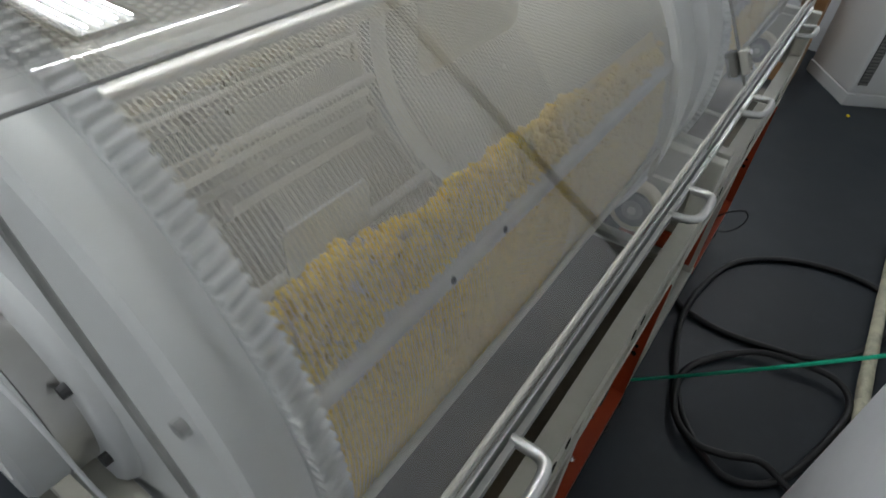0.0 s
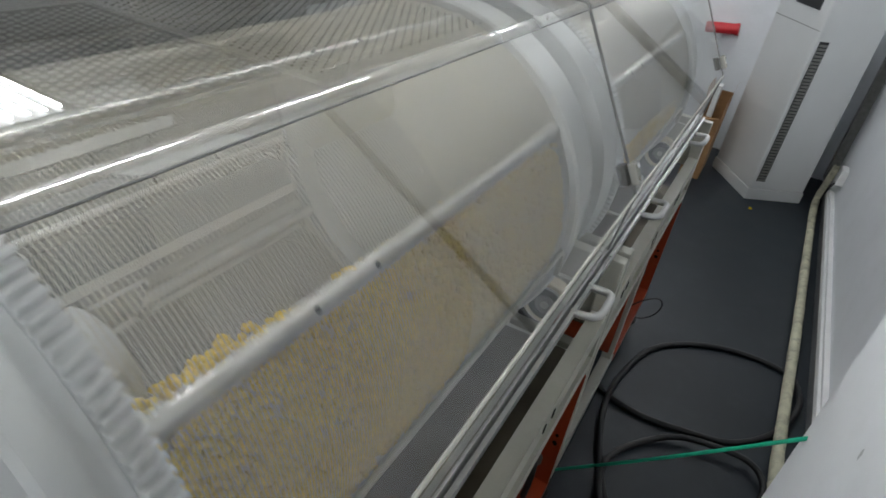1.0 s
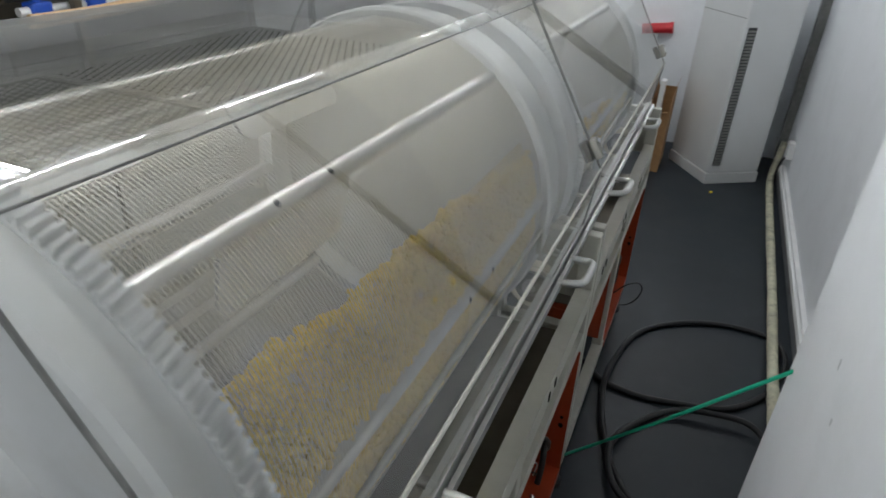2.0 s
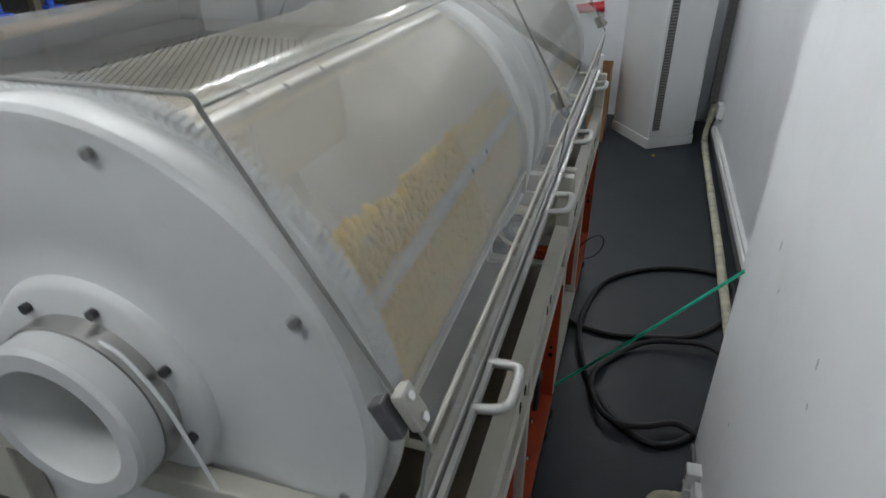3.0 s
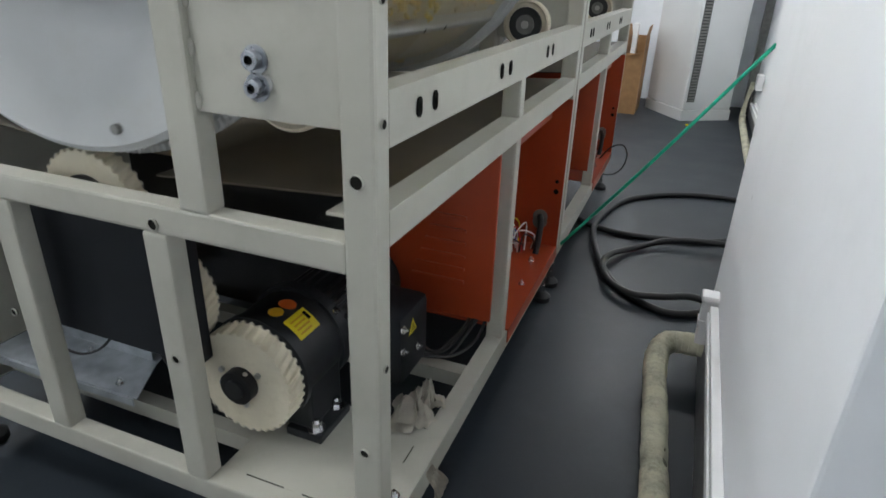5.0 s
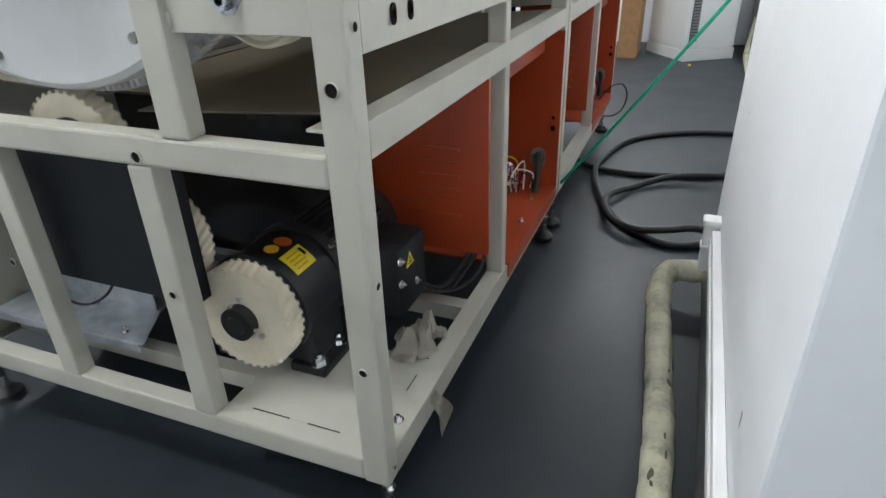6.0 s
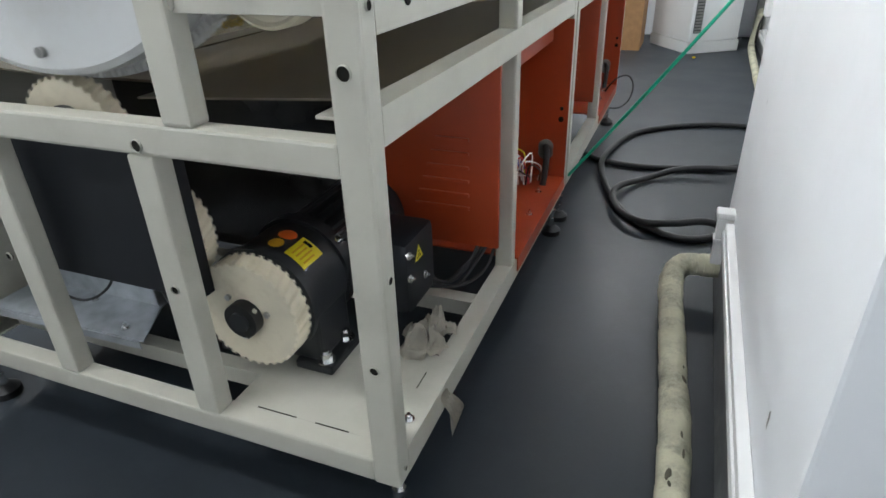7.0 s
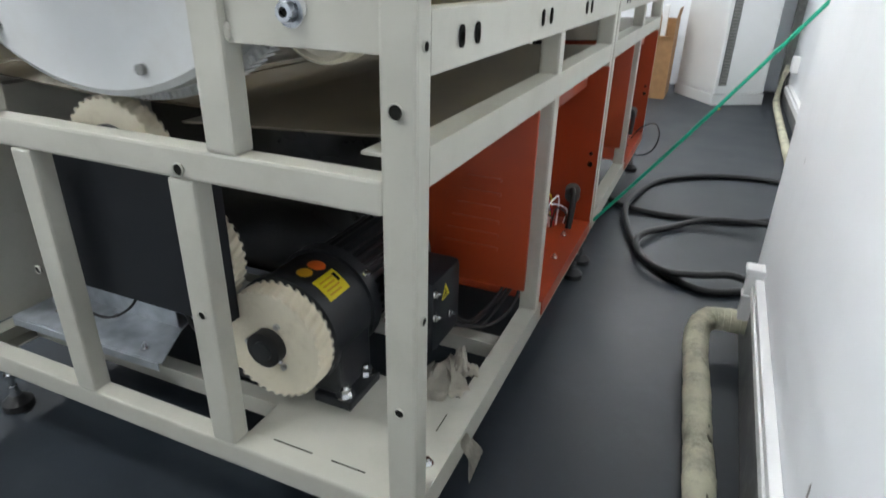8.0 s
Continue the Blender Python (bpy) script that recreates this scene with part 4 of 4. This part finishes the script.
part("end_cap", B(0.486, 0.5345, 1.055, 1.108, 0.2625, 0.282, bevel=0.006), TRUNK, tr, "white plastic end cap")
part("clip", B(0.489, 0.5347, 1.058, 1.104, 0.19, 0.20, bevel=0.002), TRUNK, tr)
tr2 = thing("cable_trunking", "white plastic trunking along the far wall", "trunking", (0.88, 3.5, 0.17))
part("lower_duct", B(0.86, 0.8995, 1.30, 5.3, 0.115, 0.16, bevel=0.004), TRUNK, tr2)
part("upper_duct", B(0.872, 0.8995, 1.30, 5.2, 0.163, 0.185, bevel=0.003), TRUNK, tr2)
sk = thing("wall_socket", "white wall socket box with a short cable", "socket", (0.89, 5.1, 0.37))
part("socket_box", B(0.85, 0.8995, 5.02, 5.16, 0.30, 0.42, bevel=0.006), TRUNK, sk)
part("socket_cable", sweep(bmesh.new(), smooth_path([(0.86, 5.09, 0.31), (0.84, 5.12, 0.24), (0.84, 5.2, 0.15), (0.85, 5.3, 0.06)], 6), 0.008, 8), DARK, sk, "grey cable", smooth=True)

# small marks on the column
for y, z, h in ((0.145, 0.36, 0.035), (0.95, 0.62, 0.015), (0.968, 1.191, 0.03), (0.538, 1.174, 0.028), (0.882, 1.116, 0.018), (0.515, 1.091, 0.018)):
    bm = bmesh.new()
    v = [bm.verts.new((0.5344, y + a, z + b)) for a, b in ((-0.004, -h / 2), (0.003, -h / 3), (0.005, h / 4), (0.0, h / 2), (-0.006, h / 5))]
    bm.faces.new(v)
    structure(part("wall_chip", bm, GREY if z < 0.4 else SMEAR), "small chipped spot in the white paint", "chip")

# ---- far end: floor-standing air conditioner, carton, red fitting ----
def air_conditioner():
    cx, cy = 0.32, 4.98
    ang = math.atan2(5.237 - 4.98, 0.707 - 0.32)
    t = thing("air_conditioner", "white floor-standing air conditioner with a grey side grille", "air conditioner", (cx, cy, 0))
    m = Matrix.Translation((cx, cy, 0)) @ Matrix.Rotation(ang, 4, "Z")

    def put(name, args, material, parent, label="", bevel=0.004):
        bm = B(*args, bevel=bevel)
        bm.transform(m)
        return part(name, bm, material, parent, label)
    put("plinth", (-0.006, 0.47, -0.006, 0.60, 0, 0.09), CABINET, t, "white plinth")
    body = put("casing", (0.0, 0.465, 0.0, 0.595, 0.0905, 1.78), CABINET, t, bevel=0.015)
    put("grille_back", (0.03, 0.10, -0.004, 0.002, 0.16, 1.24), DARK, body, "grey vertical grille", bevel=0.001)
    for k in range(44):
        put("grille_slat", (0.033, 0.097, -0.009, -0.0042, 0.165 + 0.0242 * k, 0.180 + 0.0242 * k), GREY, body, bevel=0)
    put("display", (-0.004, 0.002, 0.10, 0.40, 1.42, 1.53), DARK, body, "dark display strip", bevel=0.001)
    put("seam", (-0.0015, 0.001, 0.01, 0.585, 1.30, 1.304), GREY, body, bevel=0)


air_conditioner()
structure(part("door_trim", B(0.835, 0.8995, 5.60, 5.72, 0.12, 2.74), GREY), "dark grey vertical wall trim", "trim")

bx = thing("carton", "open brown cardboard carton standing on end", "carton", (-0.12, 5.25, 0))
bm = bmesh.new()
box(bm, -0.23, -0.224, 5.05, 5.5, 0.0, 0.64)
box(bm, -0.076, -0.07, 5.05, 5.5, 0.0, 0.64)
box(bm, -0.224, -0.076, 5.05, 5.056, 0.0, 0.52)
box(bm, -0.224, -0.076, 5.494, 5.5, 0.0, 0.64)
box(bm, -0.224, -0.076, 5.056, 5.494, 0.0, 0.006)
part("carton_body", bm, CARD, bx)
part("flap", tilted_sheet(bmesh.new(), -0.075, -0.058, 5.06, 5.49, 0.64, 0.74, 0.005), CARD, bx, "raised cardboard flap")
part("flap", tilted_sheet(bmesh.new(), -0.225, -0.245, 5.06, 5.49, 0.64, 0.74, 0.005), CARD, bx)
bm = tilted_sheet(bmesh.new(), -0.215, -0.085, 5.02, 5.05, 0.50, 0.53, 0.005)
part("flap", bm, CARD, bx, "front flap folded outwards")
part("paper", B(-0.19, -0.15, 5.1, 5.2, 0.006, 0.76, bevel=0.004), TRUNK, bx, "rolled white paper sticking out")

rf = thing("red_pipe_fitting", "red painted pipe stub fixed to the end wall", "pipe", (-0.38, 5.85, 1.03))
part("pipe", R((-0.50, 5.87, 1.03), (-0.26, 5.87, 1.06), 0.045, seg=20), RED, rf, smooth=True)
part("pipe_cap", R((-0.265, 5.87, 1.059), (-0.235, 5.87, 1.063), 0.05, seg=20), RED, rf, smooth=True)
part("bracket", B(-0.40, -0.36, 5.86, 5.949, 0.97, 1.02, bevel=0.003), TRUNK, rf)

bm = bmesh.new()
bmesh.ops.create_icosphere(bm, subdivisions=2, radius=0.014, matrix=Matrix.Translation((0.381, 4.799, 0.009)) @ Matrix.Diagonal((1, 1, 0.6, 1)))
tagged(part("capsule", bm, CAPSULE, None, smooth=True), "single yellow capsule lying on the floor", "capsule")

# thin loop of wire at the far module
bent("wire_loop", [(-0.03, 2.58, 0.23), (0.02, 2.56, 0.30), (0.075, 2.6, 0.31), (0.10, 2.65, 0.25), (0.085, 2.68, 0.17), (0.04, 2.66, 0.13), (-0.02, 2.62, 0.135)], 0.0035, RUBBER, "thin black wire loop", "wire", 8, 8, machine_far)

# wiring inside the orange bays
WIRE_COLOURS = (TRUNK, RED, TRUNK, YELLOW, BLUE, TRUNK, RUBBER)
for t, oy, n in ((machine, 0.0, 14), (machine_far, MODULE, 10)):
    rng = random.Random(5 + n)
    for k in range(n):
        y = oy + 1.20 + 0.10 * rng.random()
        x = -0.10 - 0.1 * rng.random()
        pts = [(x, y, 0.22), (x + 0.03 * rng.uniform(-1, 1), y + 0.05 * rng.uniform(-1, 1), 0.28 + 0.05 * rng.random()), (x + 0.05 * rng.random(), y + 0.06 * rng.uniform(-1, 1), 0.33 - 0.06 * rng.random()), (x + 0.04, y + 0.12 * rng.random(), 0.23)]
        part("wire", sweep(bmesh.new(), smooth_path(pts, 5), 0.0028, 6), WIRE_COLOURS[k % len(WIRE_COLOURS)], t, "loose coloured wire", smooth=True)
    pts = [(-0.05, oy + 1.26, 0.22), (-0.048, oy + 1.28, 0.27), (-0.052, oy + 1.31, 0.315), (-0.065, oy + 1.353, 0.325)]
    part("cable", sweep(bmesh.new(), smooth_path(pts, 6), 0.011, 10), RUBBER, t, "black cable through the round opening", smooth=True)
    for x, y in ((-0.035, oy + 0.80), (-0.035, oy + 1.02), (-0.05, oy + 1.2)):
        bolt(t, (x, y, 0.2195), (0, 0, 1), 0.007, 0.008)

# crumpled rag on the rail and its tail below
def rag(place, size, seed, flat=0.6):
    rng = random.Random(seed)
    bm = bmesh.new()
    bmesh.ops.create_icosphere(bm, subdivisions=4, radius=1.0)
    off = Vector((rng.random() * 50, rng.random() * 50, rng.random() * 50))
    for v in bm.verts:
        n = noise.noise(v.co * 1.6 + off) * 0.55 + abs(noise.noise(v.co * 3.5 + off)) * 0.5 + noise.noise(v.co * 8 + off) * 0.12
        v.co = Vector(place) + Vector((v.co.x * size[0], v.co.y * size[1], v.co.z * size[2])) * (0.75 + n)
    return bm


def crumpled(place, size, seed, height, turn=0.0, n=30):
    """A cloth dropped in a heap: one sheet thrown into sharp folds, with a little thickness."""
    off = Vector((seed * 7.3, seed * 3.1, seed * 1.7))
    bm = bmesh.new()
    grid = []
    for i in range(n + 1):
        row = []
        for j in range(n + 1):
            u, v = 2 * i / n - 1, 2 * j / n - 1
            q = Vector((u, v, 0))
            ridge = 1 - abs(noise.noise(q * 1.5 + off)) * 2.2
            fine = 1 - abs(noise.noise(q * 3.6 + off)) * 2.0
            h = max(0.0, 1 - 0.75 * (u * u + v * v)) * (0.62 * max(ridge, 0) + 0.38 * max(fine, 0)) + 0.05 * noise.noise(q * 6 + off)
            du, dv = noise.noise(q * 1.9 + off * 2) * 0.45, noise.noise(q * 1.9 - off) * 0.45
            p = Vector(((u + du) * size[0], (v + dv) * size[1], max(h, 0.01) * height))
            row.append(bm.verts.new(Vector(place) + Matrix.Rotation(turn, 3, "Z") @ p))
        grid.append(row)
    for a, b in zip(grid, grid[1:]):
        for k in range(n):
            bm.faces.new((a[k], a[k + 1], b[k + 1], b[k]))
    bmesh.ops.solidify(bm, geom=bm.faces[:], thickness=0.0018)
    return bm


def hanging_tail(top, foot, width, seed):
    """A strip of cloth hanging down over a rail's edge."""
    bm = bmesh.new()
    rows = []
    a, b = Vector(top), Vector(foot)
    for i in range(15):
        u = i / 14
        w = width * (0.45 + 0.75 * u - 0.15 * u * u)
        c = a.lerp(b, u) + Vector((0.006 * math.sin(5 * u + seed), 0, 0))
        rows.append([bm.verts.new(c + Vector((0.006 * math.sin(3.2 * k + 4 * u + seed), (k / 8 - 0.5) * w, 0.008 * (k / 8) * u))) for k in range(9)])
    for p, q in zip(rows, rows[1:]):
        for k in range(8):
            bm.faces.new((p[k], p[k + 1], q[k + 1], q[k]))
    bmesh.ops.solidify(bm, geom=bm.faces[:], thickness=0.002)
    return bm


rg = thing("rag", "crumpled soiled cotton rag stuffed by the motor", "rag", (-0.08, 0.33, 0.2087))
part("cloth", crumpled((-0.092, 0.328, 0.2097), (0.046, 0.050, 0), 3, 0.075, 0.4), RAG, rg, smooth=True)
part("cloth_peak", crumpled((-0.070, 0.360, 0.2122), (0.022, 0.040, 0), 8, 0.10, -0.5), RAG, rg, smooth=True)
part("cloth_tail", hanging_tail((0.006, 0.205, 0.205), (0.014, 0.245, 0.085), 0.062, 5), RAG, rg, smooth=True)

# cord hanging from the inlet collar to the top rail
bent("hanging_cord", [(-0.475, -0.02, 1.42), (-0.445, -0.018, 1.40), (-0.41, -0.012, 1.33), (-0.385, -0.006, 1.23), (-0.375, 0.005, 1.142)], 0.003, TRUNK, "thin white cord tied to the front rail", "cord", 6, 8, machine)

# ---- the load of capsules ----
def capsule_mesh(places, rng, size=0.0066):
    base = bmesh.new()
    bmesh.ops.create_icosphere(base, subdivisions=1, radius=1.0)
    vs = [v.co.copy() for v in base.verts]
    fs = [[v.index for v in f.verts] for f in base.faces]
    base.free()
    verts, faces = [], []
    for p in places:
        q = Euler((rng.uniform(0, 6.3), rng.uniform(0, 6.3), rng.uniform(0, 6.3))).to_matrix()
        s = size * rng.uniform(0.85, 1.15)
        o = len(verts)
        for v in vs:
            verts.append(q @ Vector((v.x * s * 1.45, v.y * s, v.z * s)) + Vector(p))
        faces.extend([[i + o for i in f] for f in fs])
    return verts, faces


def stuff_object(name, verts, faces, material, label, place):
    me = bpy.data.meshes.new(name)
    me.from_pydata([Vector(v) - Vector(place) for v in verts], [], faces)
    me.shade_smooth()
    me.materials.append(material)
    ob = new(name, me)
    ob.location = place
    return tagged(ob, label, "capsules", kind="stuff")


def load(y0, seed, chord, count):
    rng = random.Random(seed)
    lean = radians(-27)
    places = []
    dx, dz = math.cos(lean), math.sin(lean)
    top = lambda y: chord + 0.05 * (y - y0 - 0.3) + 0.02 * noise.noise(Vector((y * 9, seed, 0))) + 0.012 * noise.noise(Vector((y * 31, seed, 3)))
    while len(places) < count:
        y = y0 + rng.uniform(0.15, 1.17)
        if rng.random() < 0.5:
            a = radians(rng.uniform(-16, 36) - 10 * max(0.0, rng.gauss(0, 0.8)))
            r = 0.428 - 0.012 * rng.random()
            x, z = r * math.cos(a), r * math.sin(a)
            if x * dx + z * dz < top(y):
                continue
        else:
            w = rng.uniform(-0.36, 0.36)
            d = top(y) + 0.012 * rng.random() + 0.03 * noise.noise(Vector((w * 8, y * 8, seed)))
            x, z = d * dx - w * dz, d * dz + w * dx
            if math.hypot(x, z) > 0.424:
                continue
        places.append((CX + x, y, CZ + z))
    return capsule_mesh(places, rng)


pile_near = stuff_object("capsule_load", *load(0.0, 11, 0.205, 12000), CAPSULE, "heap of small yellow capsules tumbling in the drum", (CX, 0.6, CZ))
pile_far = stuff_object("capsule_load", *load(MODULE, 23, 0.34, 5000), CAPSULE, "thin layer of yellow capsules in the further drum", (CX, MODULE + 0.6, CZ))


def core(y0, chord):
    """The heap's packed inside, just below the outer capsules."""
    bm = bmesh.new()
    lean = radians(-27)
    half = math.acos(chord / 0.414)
    rows = []
    for y in (y0 + 0.15, y0 + 1.17):
        rows.append([bm.verts.new((CX + 0.414 * math.cos(lean + half * (2 * k / 24 - 1)), y, CZ + 0.414 * math.sin(lean + half * (2 * k / 24 - 1)))) for k in range(25)])
    n = 25
    for k in range(n):
        bm.faces.new((rows[0][k], rows[0][(k + 1) % n], rows[1][(k + 1) % n], rows[1][k]))
    bm.faces.new(rows[0])
    bm.faces.new(rows[1][::-1])
    return bm


# pale core colour paints the reflected haze that veils the heap's lower flank
for ob, y0, ch in ((pile_near, 0.0, 0.22), (pile_far, MODULE, 0.355)):
    part("packed_core", core(y0, ch), PALE_FILL, ob, "packed mass below the capsules, pale for the reflected haze")

fliers = []
for i in range(5):
    rng = random.Random(40 + i)
    y = 0.25 + 0.17 * i
    pl = [(CX + rng.gauss(0, 0.012), y + rng.gauss(0, 0.09), CZ + rng.gauss(0, 0.012)) for _ in range(26)]
    fliers.append(stuff_object("tossed_capsules", *capsule_mesh(pl, rng), CAPSULE, "loose yellow capsules tossed inside the drum", (CX, y, CZ)))

# ---- rack behind the machine ----
rack = thing("storage_rack", "dark steel storage rack behind the bench", "rack", (-3.1, 2.0, 0))
part("back_panel", B(-3.42, -3.40, 0.0, 4.0, 0.1, 1.75), DARK, rack)
for z in (0.5, 1.0, 1.38, 1.74):
    part("shelf", B(-3.4, -2.75, 0.0, 4.0, z, z + 0.025, bevel=0.003), TRAY_STEEL, rack)
for x in (-3.38, -2.78):
    for y in (0.02, 2.0, 3.98):
        part("upright", B(x - 0.02, x + 0.02, y - 0.02, y + 0.02, 0, 1.80), TRAY_STEEL, rack)
vv = thing("valve", "blue plastic valves on a white pipe", "valve", (-2.85, 2.0, 1.405))
part("valve_pipe", R((-2.85, 1.75, 1.44), (-2.85, 2.35, 1.44), 0.022, seg=14), TRUNK, vv, smooth=True)
for y in (1.85, 2.15):
    part("valve_body", rod(B(-2.895, -2.805, y - 0.05, y + 0.05, 1.405, 1.48, bevel=0.012), (-2.85, y, 1.48), (-2.85, y, 1.53), 0.02, 12), BLUE, vv, "blue valve body")
tagged(bent("hose", [(-2.7, 1.7, 1.42), (-2.7, 2.1, 1.425), (-2.68, 2.5, 1.46), (-2.68, 2.9, 1.55), (-2.68, 3.3, 1.60), (-2.70, 3.8, 1.60)], 0.032, HOSE, "tan ribbed hose lying along the rack", "hose"), "tan hose lying along the rack", "hose")
cl = thing("cloth", "crumpled yellow cloth on the bench edge", "cloth", (-2.6, 3.85, 1.405))
part("cloth_body", rag((-2.62, 3.95, 1.46), (0.1, 0.13, 0.05), 21), YELLOW, cl, smooth=True)
# ---- END THINGS ----


def motions():
    """The drum and its gear train turn steadily; the load rocks, and loose capsules are carried up and fall back."""
    times = [0.25 * k for k in range(33)]
    for ob, y in ((drum_near, 0.0), (drum_far, MODULE)):
        b = ob.parent.location
        walk(ob, [(t, pose(CX - b.x, y - b.y, CZ - b.z, 0, -(TURN_RATE * t), 0)) for t in times])
    fine = [0.1 * k for k in range(81)]
    for ob, ratio, s in ((wheel_top, 4.1, 1), (wheel_idler, 4.1, -1), (wheel_motor, 4.1, 1)):
        l = ob.location.copy()
        walk(ob, [(t, pose(*l, 0, s * ratio * TURN_RATE * t, 0)) for t in fine])
    for ob, ph in ((pile_near, 0.0), (pile_far, 0.4)):
        l = ob.location.copy()
        walk(ob, [(t, pose(*l, 0, -4.5 * math.sin(math.tau * (t / 0.4286 + ph)), 0)) for t in fine])
    for i, ob in enumerate(fliers):
        l = ob.location.copy()
        rows = []
        for t in fine:
            u = (t / 0.857 + i * 0.37) % 1.0
            if u < 0.55:
                a = radians(13 + 9 * u / 0.55)
                x, z = 0.405 * math.cos(a), 0.405 * math.sin(a)
            else:
                w = (u - 0.55) / 0.45
                a0, a1 = radians(22), radians(13)
                x = 0.405 * ((1 - w) * math.cos(a0) + w * math.cos(a1)) - 0.06 * math.sin(math.pi * w)
                z = 0.405 * ((1 - w) * math.sin(a0) + w * math.sin(a1)) - 0.02 * math.sin(math.pi * w)
            rows.append((t, pose(CX + x, l.y, CZ + z, 0, 60 * math.sin(t * 3 + i), 0)))
        walk(ob, rows)


motions()
